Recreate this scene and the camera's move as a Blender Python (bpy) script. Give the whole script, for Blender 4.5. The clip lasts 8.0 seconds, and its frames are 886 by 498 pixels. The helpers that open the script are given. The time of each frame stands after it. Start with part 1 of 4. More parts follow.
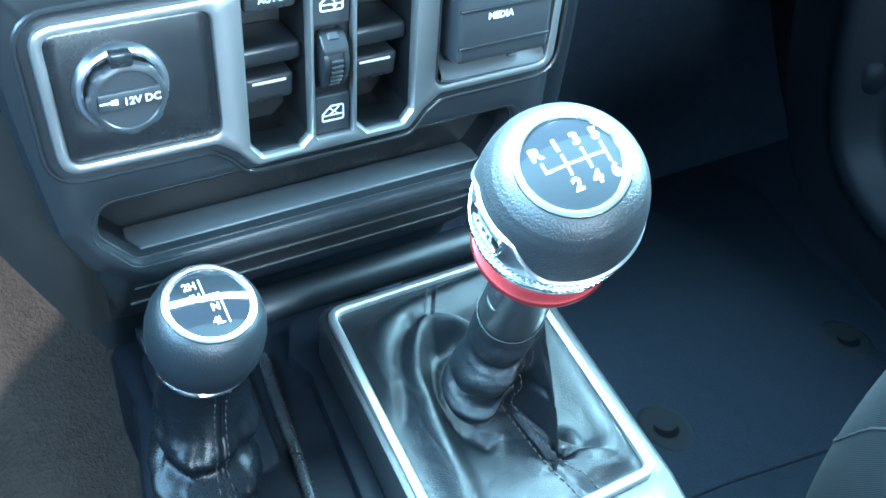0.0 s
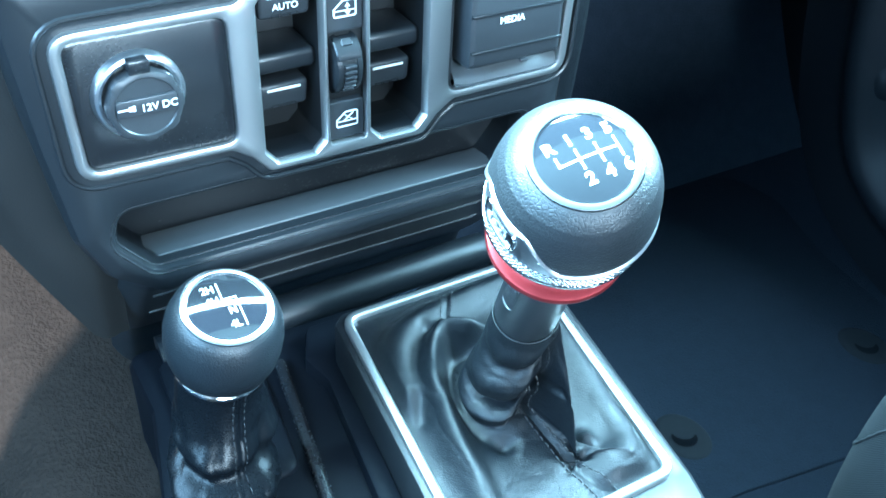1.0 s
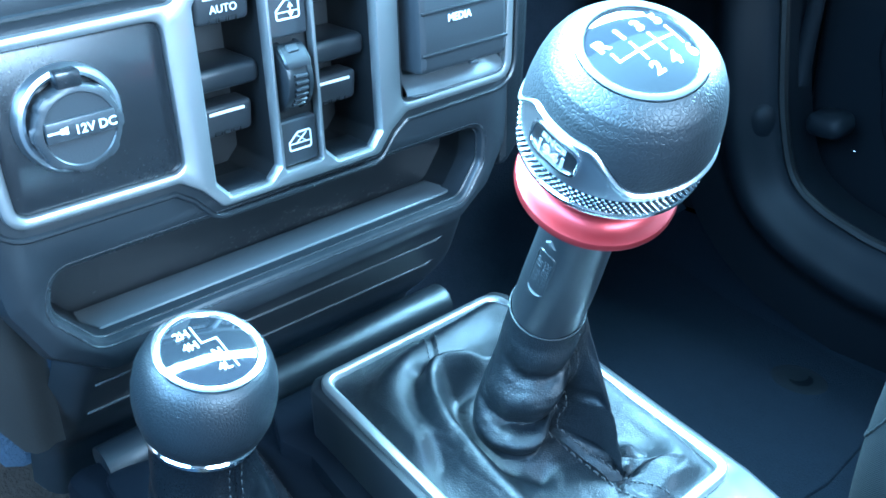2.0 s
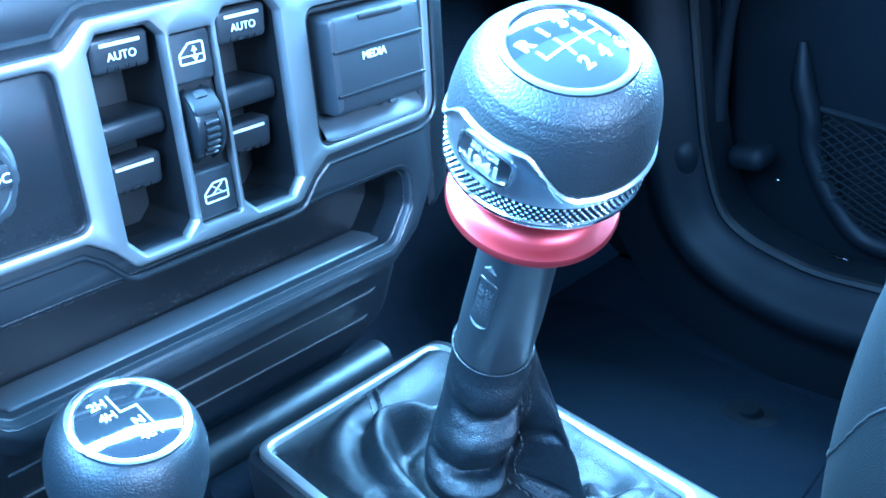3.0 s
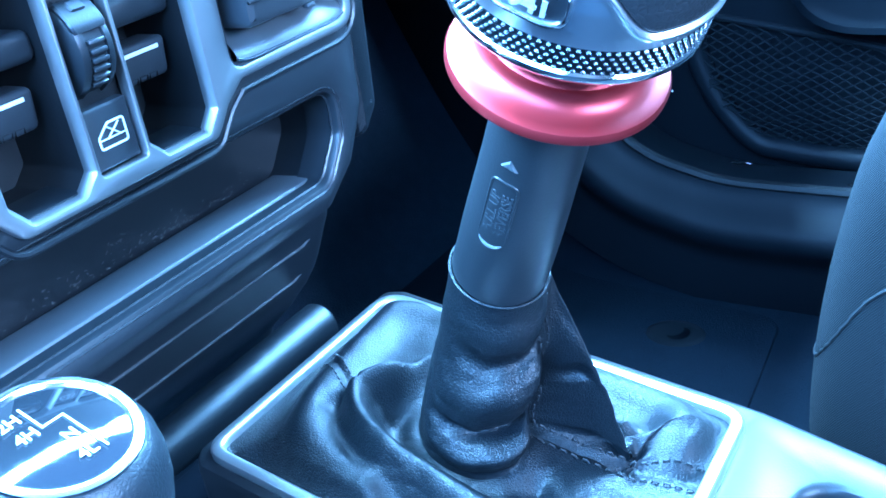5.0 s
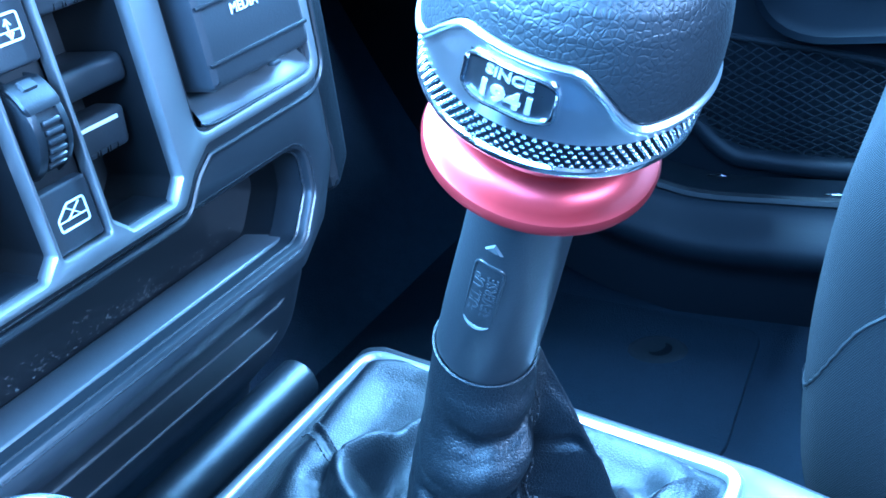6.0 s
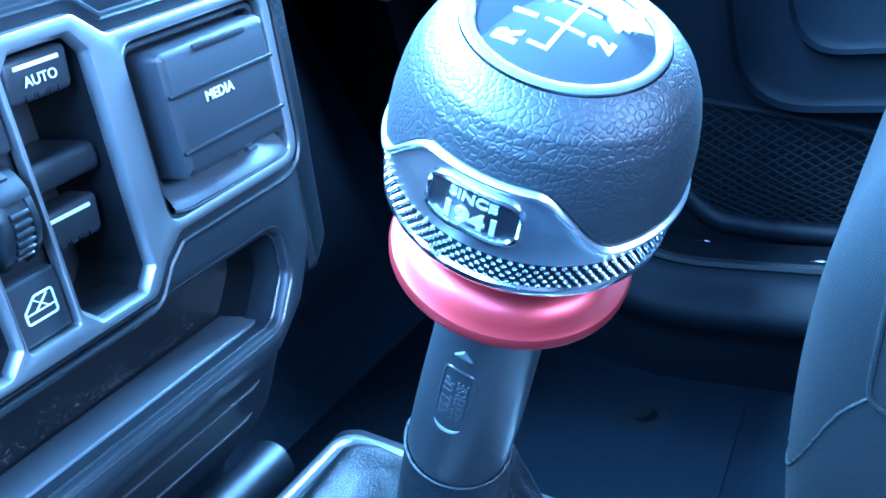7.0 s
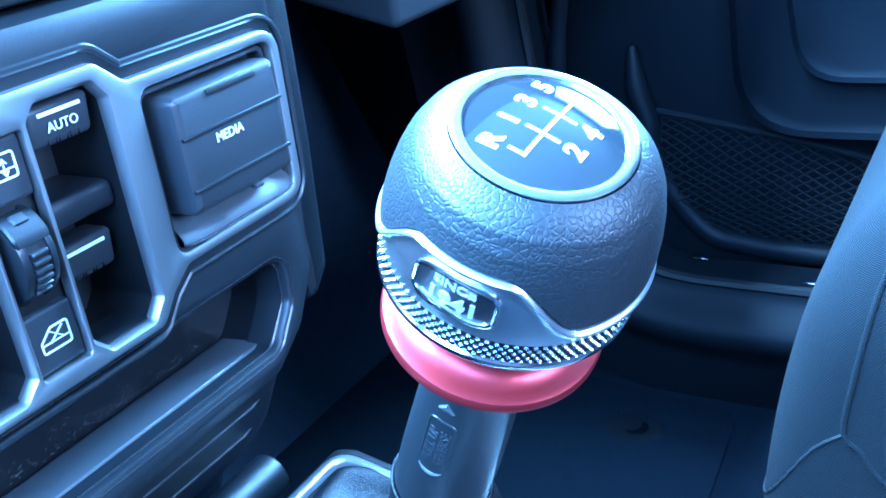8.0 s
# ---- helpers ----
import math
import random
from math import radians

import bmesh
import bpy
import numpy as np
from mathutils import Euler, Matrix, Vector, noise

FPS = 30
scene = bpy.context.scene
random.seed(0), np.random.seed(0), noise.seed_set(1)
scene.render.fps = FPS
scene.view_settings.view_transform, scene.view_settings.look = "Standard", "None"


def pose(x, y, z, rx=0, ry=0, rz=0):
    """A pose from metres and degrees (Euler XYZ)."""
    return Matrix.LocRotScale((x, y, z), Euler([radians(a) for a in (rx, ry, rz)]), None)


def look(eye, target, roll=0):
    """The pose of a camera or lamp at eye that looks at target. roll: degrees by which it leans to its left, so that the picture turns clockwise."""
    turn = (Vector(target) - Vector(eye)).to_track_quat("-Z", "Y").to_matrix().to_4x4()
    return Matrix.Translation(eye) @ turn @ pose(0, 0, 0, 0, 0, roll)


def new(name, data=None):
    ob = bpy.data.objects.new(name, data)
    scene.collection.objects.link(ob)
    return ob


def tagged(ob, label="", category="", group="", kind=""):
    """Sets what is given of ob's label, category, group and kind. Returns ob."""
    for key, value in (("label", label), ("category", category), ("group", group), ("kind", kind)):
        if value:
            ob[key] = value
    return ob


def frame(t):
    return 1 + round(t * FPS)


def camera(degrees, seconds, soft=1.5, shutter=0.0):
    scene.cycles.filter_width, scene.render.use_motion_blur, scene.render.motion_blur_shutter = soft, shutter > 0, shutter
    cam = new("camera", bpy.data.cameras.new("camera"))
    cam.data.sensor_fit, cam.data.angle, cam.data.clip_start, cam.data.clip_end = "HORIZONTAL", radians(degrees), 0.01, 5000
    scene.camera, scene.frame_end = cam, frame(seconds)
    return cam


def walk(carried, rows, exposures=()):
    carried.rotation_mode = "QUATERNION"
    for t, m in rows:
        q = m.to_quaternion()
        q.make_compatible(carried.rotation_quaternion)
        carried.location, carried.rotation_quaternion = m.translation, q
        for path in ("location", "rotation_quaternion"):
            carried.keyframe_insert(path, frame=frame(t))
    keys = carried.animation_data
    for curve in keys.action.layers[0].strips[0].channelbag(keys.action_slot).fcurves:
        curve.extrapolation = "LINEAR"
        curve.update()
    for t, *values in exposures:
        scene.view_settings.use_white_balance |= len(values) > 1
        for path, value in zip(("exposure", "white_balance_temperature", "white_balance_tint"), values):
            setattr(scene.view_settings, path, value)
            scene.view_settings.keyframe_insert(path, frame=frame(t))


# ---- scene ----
cam = camera(48.14, 8.0, soft=1.7)
PATH = [
    (0, (-0.15910, 0.00100, 0.66482), (0.05359, 0.33588, 0.36049), 4.04),
    (0.5, (-0.16099, 0.00242, 0.66562), (0.05127, 0.33828, 0.36207), 4.13),
    (1, (-0.16204, -0.00412, 0.66106), (0.04673, 0.33932, 0.36362), 2.63),
    (1.2, (-0.17044, 0.00630, 0.64178), (0.04874, 0.34905, 0.35111), 1.33),
    (2.3, (-0.20125, 0.03989, 0.57557), (0.10700, 0.37108, 0.36274), -3.11),
    (2.5, (-0.19286, 0.04143, 0.57105), (0.12115, 0.37024, 0.36301), -4.09),
    (3, (-0.19054, 0.04660, 0.56433), (0.13630, 0.36870, 0.36576), -4.93),
    (3.5, (-0.19063, 0.06452, 0.54639), (0.16067, 0.36287, 0.35253), -5.24),
    (4, (-0.19501, 0.06991, 0.54671), (0.16025, 0.36040, 0.34820), -6.20),
    (4.2, (-0.19296, 0.07564, 0.54544), (0.16269, 0.36255, 0.34248), -7.08),
    (5.3, (-0.16299, 0.12357, 0.52316), (0.20286, 0.38258, 0.30166), -10.20),
    (5.5, (-0.15803, 0.12553, 0.53051), (0.20955, 0.38282, 0.30986), -10.62),
    (6, (-0.15652, 0.12366, 0.53777), (0.21422, 0.37759, 0.31852), -11.12),
    (6.5, (-0.15034, 0.12282, 0.54427), (0.22931, 0.37564, 0.33945), -10.72),
    (7, (-0.14734, 0.12226, 0.54613), (0.23767, 0.37331, 0.34930), -10.30),
    (7.5, (-0.14783, 0.12221, 0.54705), (0.23809, 0.37324, 0.35201), -10.21),
    (8, (-0.15242, 0.11159, 0.56677), (0.22976, 0.36446, 0.36679), -8.48),
]
walk(cam, [(t, look(e, a, r)) for t, e, a, r in PATH],
     exposures=[(0.0, 1.80, 5950, 12), (1.2, 1.80, 5800, 12), (2.5, 2.02, 4850, 15), (4.2, 1.92, 4420, 26), (5.5, 1.98, 4450, 22), (6.5, 1.74, 4420, 25), (8.0, 1.56, 4380, 28)])

# ---- world and light ----
world = bpy.data.worlds.new("sky")
scene.world = world
world.use_nodes = True
wn = world.node_tree
sky = wn.nodes.new("ShaderNodeTexSky")
sky.sky_type = "NISHITA"
sky.sun_disc = False
sky.sun_elevation, sky.sun_rotation = radians(36), radians(235)
wn.links.new(sky.outputs[0], wn.nodes["Background"].inputs[0])
wn.nodes["Background"].inputs[1].default_value = 0.15

sun = new("sun", bpy.data.lights.new("sun", "SUN"))
sun.data.energy, sun.data.angle, sun.data.color = 5.0, radians(0.5), (1.0, 0.93, 0.82)
sun.matrix_world = look((-0.90, -0.62, 0.80), (0, 0, 0))


def area(name, eye, aim, w, h, power, color):
    """Daylight that enters through one of the openings."""
    lamp = new(name, bpy.data.lights.new(name, "AREA"))
    lamp.data.shape, lamp.data.size, lamp.data.size_y = "RECTANGLE", w, h
    lamp.data.energy, lamp.data.color = power, color
    lamp.matrix_world = look(eye, aim)
    return lamp


area("windscreen_daylight", (0.0, 0.50, 1.03), (0.0, -0.30, 0.45), 1.25, 0.20, 96, (0.47, 0.88, 1.0))
area("passenger_window_daylight", (0.97, 0.05, 1.02), (0.0, 0.10, 0.80), 0.76, 0.46, 75, (0.46, 0.85, 1.0))
area("driver_window_daylight", (-0.83, -0.02, 0.98), (0.0, -0.02, 0.80), 0.80, 0.42, 16, (0.36, 0.72, 1.0))
# fill added from behind, out of view, to lift the stack's face
area("rear_fill_daylight", (0.0, -1.42, 1.0), (0.0, 0.0, 0.72), 1.15, 0.40, 34, (0.64, 0.89, 1.0))


# ---- helpers of this scene ----
def part(name, bm, material, parent=None, label="", smooth=True, matrix=None):
    """Links a bmesh as one mesh object, under a thing if one is given."""
    me = bpy.data.meshes.new(name)
    bmesh.ops.recalc_face_normals(bm, faces=bm.faces)
    for f in bm.faces:
        f.smooth = smooth
    bm.to_mesh(me)
    bm.free()
    me.materials.append(material)
    if smooth:
        me.set_sharp_from_angle(angle=radians(38))
    ob = new(name, me)
    if matrix is not None:
        ob.matrix_basis = matrix
    if parent is not None:
        ob.parent = parent
    if label:
        tagged(ob, label)
    return ob


def thing(name, label, category, group="", kind="", at=None):
    ob = new(name)
    ob.empty_display_size = 0.02
    if at is not None:
        ob.matrix_basis = at
    return tagged(ob, label, category, group, kind)


def rounded(points, radius, n=5):
    """A closed outline with its corners rounded; radius is one number or one per corner."""
    out, count = [], len(points)
    for i in range(count):
        p, a, b = Vector(points[i]), Vector(points[i - 1]), Vector(points[(i + 1) % count])
        r = radius if isinstance(radius, (int, float)) else radius[i]
        u, v = (a - p), (b - p)
        lu, lv = u.length, v.length
        u.normalize(), v.normalize()
        ang = u.angle(v)
        cut = min(r / math.tan(ang / 2), 0.48 * lu, 0.48 * lv)
        if cut < 1e-6 or ang > 3.1:
            out.append(tuple(p))
            continue
        s, e = p + u * cut, p + v * cut
        for k in range(n + 1):
            t = k / n
            out.append(tuple(s * (1 - t) ** 2 + p * 2 * t * (1 - t) + e * t * t))
    return out


def box2(x0, z0, x1, z1, r=0.002, n=4):
    return rounded([(x0, z0), (x1, z0), (x1, z1), (x0, z1)], r, n)


def offset(loop, d):
    """Moves a counter-clockwise outline inwards by d."""
    out, n = [], len(loop)
    for i in range(n):
        a, p, b = Vector(loop[i - 1]), Vector(loop[i]), Vector(loop[(i + 1) % n])
        u, v = (p - a), (b - p)
        u = u.normalized() if u.length > 1e-9 else v.normalized()
        v = v.normalized() if v.length > 1e-9 else u
        m = Vector((-u.y - v.y, u.x + v.x))
        m = m.normalized() if m.length > 1e-9 else Vector((-u.y, u.x))
        k = max(0.5, m.dot(Vector((-u.y, u.x))))
        out.append(tuple(p + m * d / k))
    return out


def facing(u, y, v):
    """From an outline on the dashboard's face to the world: y grows forwards."""
    return (u, y, v)


def flat(u, y, v):
    """From an outline seen from above to the world: y grows downwards from the given height."""
    return (u, v, -y)


def slab(outer, holes, front, back, bevel=0.001, place=facing, bm=None, wall=None, hole_bevels=()):
    """A plate with openings. Outlines run counter-clockwise; edges at the front are bevelled; wall is the depth of the openings' sides."""
    bm = bm or bmesh.new()
    fronts = []
    for k, loop in enumerate([outer, *holes]):
        sign = 1 if k == 0 else -1
        cut = hole_bevels[k - 1] if k and hole_bevels else bevel
        deep = back if k == 0 or wall is None else wall
        rings = [(offset(loop, sign * cut), front), (offset(loop, sign * cut * 0.62), front + min(cut, bevel) * 0.15), (loop, front + cut), (loop, deep)] if cut > bevel else [(offset(loop, sign * cut), front), (offset(loop, sign * cut * 0.3), front + cut * 0.35), (loop, front + cut), (loop, deep)]
        rows = [[bm.verts.new(place(u, y, v)) for u, v in ring] for ring, y in rings]
        for a, b in zip(rows, rows[1:]):
            for i in range(len(a)):
                j = (i + 1) % len(a)
                bm.faces.new((a[i], a[j], b[j], b[i]))
        edges = []
        for i in range(len(rows[0])):
            edges.append(bm.edges.get((rows[0][i], rows[0][(i + 1) % len(rows[0])])))
        fronts += edges
        if k == 0 and wall is None and not holes:
            bm.faces.new(rows[-1])
    bmesh.ops.triangle_fill(bm, use_beauty=True, use_dissolve=False, edges=fronts)
    return bm


def block(x0, x1, y0, y1, z0, z1, bevel=0.002, segments=2, bm=None):
    """A box with rounded edges."""
    bm = bm or bmesh.new()
    made = bmesh.ops.create_cube(bm, size=1.0, matrix=Matrix.LocRotScale(((x0 + x1) / 2, (y0 + y1) / 2, (z0 + z1) / 2), None, (x1 - x0, y1 - y0, z1 - z0)))
    if bevel > 0:
        edges = list({e for v in made["verts"] for e in v.link_edges})
        bmesh.ops.bevel(bm, geom=edges, offset=bevel, segments=segments, profile=0.5, affect="EDGES")
    return bm


def lathe(profile, n=64, bm=None, matrix=None):
    """A body of revolution about local z from (radius, height) pairs."""
    bm = bm or bmesh.new()
    m = matrix or Matrix()
    rows = []
    for r, h in profile:
        if r < 1e-6:
            rows.append([bm.verts.new(m @ Vector((0, 0, h)))])
        else:
            rows.append([bm.verts.new(m @ Vector((r * math.cos(2 * math.pi * i / n), r * math.sin(2 * math.pi * i / n), h))) for i in range(n)])
    for a, b in zip(rows, rows[1:]):
        for i in range(n):
            j = (i + 1) % n
            if len(a) == 1 and len(b) > 1:
                bm.faces.new((a[0], b[i], b[j]))
            elif len(b) == 1 and len(a) > 1:
                bm.faces.new((a[i], a[j], b[0]))
            elif len(a) > 1:
                bm.faces.new((a[i], a[j], b[j], b[i]))
    return bm


def sheet(fn, nu, nv, bm=None, wrap=False):
    """A grid of fn(u, v) with u and v from 0 to 1."""
    bm = bm or bmesh.new()
    rows = [[bm.verts.new(fn(i / nu, j / nv)) for i in range(nu if wrap else nu + 1)] for j in range(nv + 1)]
    for a, b in zip(rows, rows[1:]):
        for i in range(nu):
            k = (i + 1) % len(a)
            bm.faces.new((a[i], a[k], b[k], b[i]))
    return bm


def tube(points, radius, n=10, bm=None, caps=True):
    """A round bar along points; radius is one number or one per point."""
    bm = bm or bmesh.new()
    pts = [Vector(p) for p in points]
    rows, side = [], None
    for i, p in enumerate(pts):
        way = (pts[min(i + 1, len(pts) - 1)] - pts[max(i - 1, 0)]).normalized()
        if side is None:
            side = way.orthogonal().normalized()
        side = (side - way * side.dot(way)).normalized()
        up = way.cross(side)
        r = radius if isinstance(radius, (int, float)) else radius[i]
        rows.append([bm.verts.new(p + side * r * math.cos(2 * math.pi * k / n) + up * r * math.sin(2 * math.pi * k / n)) for k in range(n)])
    for a, b in zip(rows, rows[1:]):
        for k in range(n):
            bm.faces.new((a[k], a[(k + 1) % n], b[(k + 1) % n], b[k]))
    if caps:
        bm.faces.new(rows[0])
        bm.faces.new(rows[-1])
    return bm


def lettering(text, size, depth=0.0002, bold=0.0):
    """The mesh of a word in the built-in font, centred, lying in the local x-y plane."""
    cu = bpy.data.curves.new("word", "FONT")
    cu.body, cu.size, cu.align_x, cu.align_y, cu.extrude, cu.offset = text, size, "CENTER", "CENTER", depth, bold
    cu.resolution_u = 3
    ob = bpy.data.objects.new("word", cu)
    scene.collection.objects.link(ob)
    me = ob.evaluated_get(bpy.context.evaluated_depsgraph_get()).to_mesh()
    bm = bmesh.new()
    bm.from_mesh(me)
    bpy.data.objects.remove(ob)
    bpy.data.curves.remove(cu)
    return bm


def spline(pts, n):
    """A smooth curve through points, in n steps to each."""
    pts = [Vector(p) for p in pts]
    out = []
    for i in range(len(pts) - 1):
        p0, p1, p2, p3 = pts[max(i - 1, 0)], pts[i], pts[i + 1], pts[min(i + 2, len(pts) - 1)]
        for k in range(n):
            t = k / n
            out.append(0.5 * ((2 * p1) + (p2 - p0) * t + (2 * p0 - 5 * p1 + 4 * p2 - p3) * t * t + (3 * p1 - p0 - 3 * p2 + p3) * t ** 3))
    return out + [pts[-1]]


def window(x, c, w):
    """A soft bump of half-width w about c."""
    d = abs(x - c) / w
    return 0.5 + 0.5 * math.cos(math.pi * d) if d < 1 else 0.0


def around(deg, c, w):
    return window((deg - c + 180) % 360 - 180, 0, w)


def smoothstep(a, b, x):
    t = min(1.0, max(0.0, (x - a) / (b - a)))
    return t * t * (3 - 2 * t)


# ---- materials ----
def material(name, color, rough=0.5, metal=0.0, grain=0.0, grain_scale=900.0, vary=0.12, vary_scale=25.0, coat=0.0, cells=0.0, cell_scale=500.0, rough_vary=0.08, weave=0.0, weave_scale=1200.0, spec=0.5, fuzz=0.0):
    mat = bpy.data.materials.new(name)
    mat.use_nodes = True
    nt = mat.node_tree
    b = nt.nodes["Principled BSDF"]
    tex = nt.nodes.new("ShaderNodeTexCoord")
    big = nt.nodes.new("ShaderNodeTexNoise")
    big.inputs["Scale"].default_value, big.inputs["Detail"].default_value = vary_scale, 6
    nt.links.new(tex.outputs["Object"], big.inputs["Vector"])
    fine = nt.nodes.new("ShaderNodeTexNoise")
    fine.inputs["Scale"].default_value, fine.inputs["Detail"].default_value = grain_scale, 3
    nt.links.new(tex.outputs["Object"], fine.inputs["Vector"])
    mix = nt.nodes.new("ShaderNodeMix")
    mix.data_type = "RGBA"
    lo = tuple(max(0, c * (1 - vary)) for c in color)
    hi = tuple(min(1, c * (1 + vary)) for c in color)
    mix.inputs[6].default_value, mix.inputs[7].default_value = (*lo, 1), (*hi, 1)
    both = nt.nodes.new("ShaderNodeMath")
    both.operation = "MULTIPLY_ADD"
    both.inputs[1].default_value, both.inputs[2].default_value = 0.5, 0.0
    nt.links.new(fine.outputs[0], both.inputs[0])
    half = nt.nodes.new("ShaderNodeMath")
    half.operation = "MULTIPLY_ADD"
    half.inputs[1].default_value = 0.5
    nt.links.new(big.outputs[0], half.inputs[0])
    nt.links.new(both.outputs[0], half.inputs[2])
    nt.links.new(half.outputs[0], mix.inputs[0])
    nt.links.new(mix.outputs[2], b.inputs["Base Color"])
    ramp = nt.nodes.new("ShaderNodeMapRange")
    ramp.inputs["To Min"].default_value, ramp.inputs["To Max"].default_value = max(0.02, rough - rough_vary), min(1, rough + rough_vary)
    nt.links.new(half.outputs[0], ramp.inputs[0])
    nt.links.new(ramp.outputs[0], b.inputs["Roughness"])
    b.inputs["Metallic"].default_value = metal
    b.inputs["Coat Weight"].default_value = coat
    b.inputs["Specular IOR Level"].default_value = spec
    if fuzz:
        b.inputs["Sheen Weight"].default_value = fuzz
        b.inputs["Sheen Roughness"].default_value = 0.6
    last = None
    if grain:
        bump = nt.nodes.new("ShaderNodeBump")
        bump.inputs["Strength"].default_value, bump.inputs["Distance"].default_value = 1.0, grain
        nt.links.new(fine.outputs[0], bump.inputs["Height"])
        last = bump
    if cells:
        warp = nt.nodes.new("ShaderNodeTexNoise")
        warp.inputs["Scale"].default_value = cell_scale * 0.35
        nt.links.new(tex.outputs["Object"], warp.inputs["Vector"])
        add = nt.nodes.new("ShaderNodeMix")
        add.data_type = "VECTOR"
        add.inputs[0].default_value = 1.0 / cell_scale * 0.9
        nt.links.new(tex.outputs["Object"], add.inputs[4])
        nt.links.new(warp.outputs[1], add.inputs[5])
        vor = nt.nodes.new("ShaderNodeTexVoronoi")
        vor.feature = "DISTANCE_TO_EDGE"
        vor.inputs["Scale"].default_value = cell_scale
        nt.links.new(add.outputs[1], vor.inputs["Vector"])
        low = nt.nodes.new("ShaderNodeMapRange")
        low.interpolation_type = "SMOOTHSTEP"
        low.inputs["From Min"].default_value, low.inputs["From Max"].default_value = 0.0, 0.22
        nt.links.new(vor.outputs["Distance"], low.inputs[0])
        bump = nt.nodes.new("ShaderNodeBump")
        bump.inputs["Strength"].default_value, bump.inputs["Distance"].default_value = 1.0, cells
        nt.links.new(low.outputs[0], bump.inputs["Height"])
        if last:
            nt.links.new(last.outputs[0], bump.inputs["Normal"])
        last = bump
    if weave:
        prev = last
        for axis in (0, 1):
            wave = nt.nodes.new("ShaderNodeTexWave")
            wave.bands_direction = "DIAGONAL" if axis else "Z"
            wave.inputs["Scale"].default_value = weave_scale / 6.28
            wave.inputs["Distortion"].default_value = 1.5
            nt.links.new(tex.outputs["Object"], wave.inputs["Vector"])
            bump = nt.nodes.new("ShaderNodeBump")
            bump.inputs["Distance"].default_value = weave
            nt.links.new(wave.outputs[0], bump.inputs["Height"])
            if prev:
                nt.links.new(prev.outputs[0], bump.inputs["Normal"])
            prev = bump
        last = prev
    if last:
        nt.links.new(last.outputs[0], b.inputs["Normal"])
    return mat


M_PLASTIC = material("black_grained_plastic", (0.023, 0.0255, 0.029), 0.38, grain=0.00006, grain_scale=1500)
M_PANEL = material("dark_soft_plastic", (0.0105, 0.0122, 0.0145), 0.34, grain=0.00005, grain_scale=1800, spec=0.46)
M_GLOSS = material("smooth_black_plastic", (0.011, 0.012, 0.014), 0.26, vary=0.2, grain=0.00001, grain_scale=700)
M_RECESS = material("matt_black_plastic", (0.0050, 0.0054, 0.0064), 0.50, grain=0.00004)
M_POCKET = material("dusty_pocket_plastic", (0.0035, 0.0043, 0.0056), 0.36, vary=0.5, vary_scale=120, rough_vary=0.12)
M_SILVER = material("satin_silver_paint", (0.42, 0.42, 0.42), 0.33, metal=0.92, vary=0.03, vary_scale=60, rough_vary=0.02)
M_CHROME = material("bright_chrome", (0.82, 0.83, 0.85), 0.10, metal=1.0, vary=0.03, rough_vary=0.04)
M_SATIN = material("satin_chrome", (0.60, 0.62, 0.65), 0.19, metal=1.0, vary=0.02, grain_scale=400, rough_vary=0.02)
M_TRIM = material("brushed_satin_trim", (0.62, 0.64, 0.67), 0.30, metal=1.0, vary=0.03, rough_vary=0.03)
M_PLATE = material("dark_satin_chrome", (0.22, 0.23, 0.25), 0.30, metal=1.0, vary=0.03)
M_DECK = material("grey_satin_plastic", (0.0070, 0.0080, 0.0095), 0.42, grain=0.00004, grain_scale=1500, spec=0.36)
M_FLANK = material("grained_grey_plastic", (0.011, 0.0105, 0.0102), 0.5, grain=0.00010, grain_scale=1100, vary=0.25, vary_scale=90, spec=0.3)
M_ROLL = material("soft_black_padding", (0.0060, 0.0075, 0.0095), 0.38, cells=0.000025, cell_scale=1300, grain=0.00001, grain_scale=1600, spec=0.45)
M_INLAY = material("black_satin_inlay", (0.0040, 0.0050, 0.0070), 0.40, vary=0.3, grain=0.00003, grain_scale=900, spec=0.04)
M_RED = material("red_anodised_aluminium", (0.22, 0.020, 0.023), 0.35, metal=0.72, vary=0.06, vary_scale=80)
M_LEATHER = material("black_leather", (0.0040, 0.0053, 0.0070), 0.41, cells=0.00007, cell_scale=1000, grain=0.00001, grain_scale=1500, vary=0.25, spec=0.25)
# the boot's leather made darker: the gaiter's shade is in this colour
M_GAITER_SHADED = material("shaded_gaiter_leather", (0.0026, 0.0034, 0.0046), 0.28, cells=0.000015, cell_scale=950, grain=0.000005, grain_scale=1500, vary=0.25, spec=0.14)
M_KNOB = material("pebbled_leather", (0.0110, 0.0128, 0.0152), 0.45, cells=0.00006, cell_scale=780, grain=0.00002, grain_scale=1500, vary=0.2, spec=0.42)
M_KNOB_DARK = material("dark_pebbled_leather", (0.0055, 0.0078, 0.0104), 0.42, cells=0.000045, cell_scale=820, grain=0.00001, grain_scale=1500, vary=0.2, spec=0.42)
M_THREAD = material("black_thread", (0.010, 0.011, 0.013), 0.6, grain=0.00005, grain_scale=4000)
M_LETTER = material("bright_silver_relief", (0.46, 0.47, 0.49), 0.40, metal=0.6, vary=0.03)
M_DUST = material("pale_dust", (0.05, 0.05, 0.05), 0.9, vary=0.3, vary_scale=300)
M_DISC = material("black_disc_under_lens", (0.012, 0.014, 0.017), 0.045, vary=0.2, coat=1.0, rough_vary=0.01)
M_WHITE = material("white_print", (0.80, 0.81, 0.82), 0.45, vary=0.03)
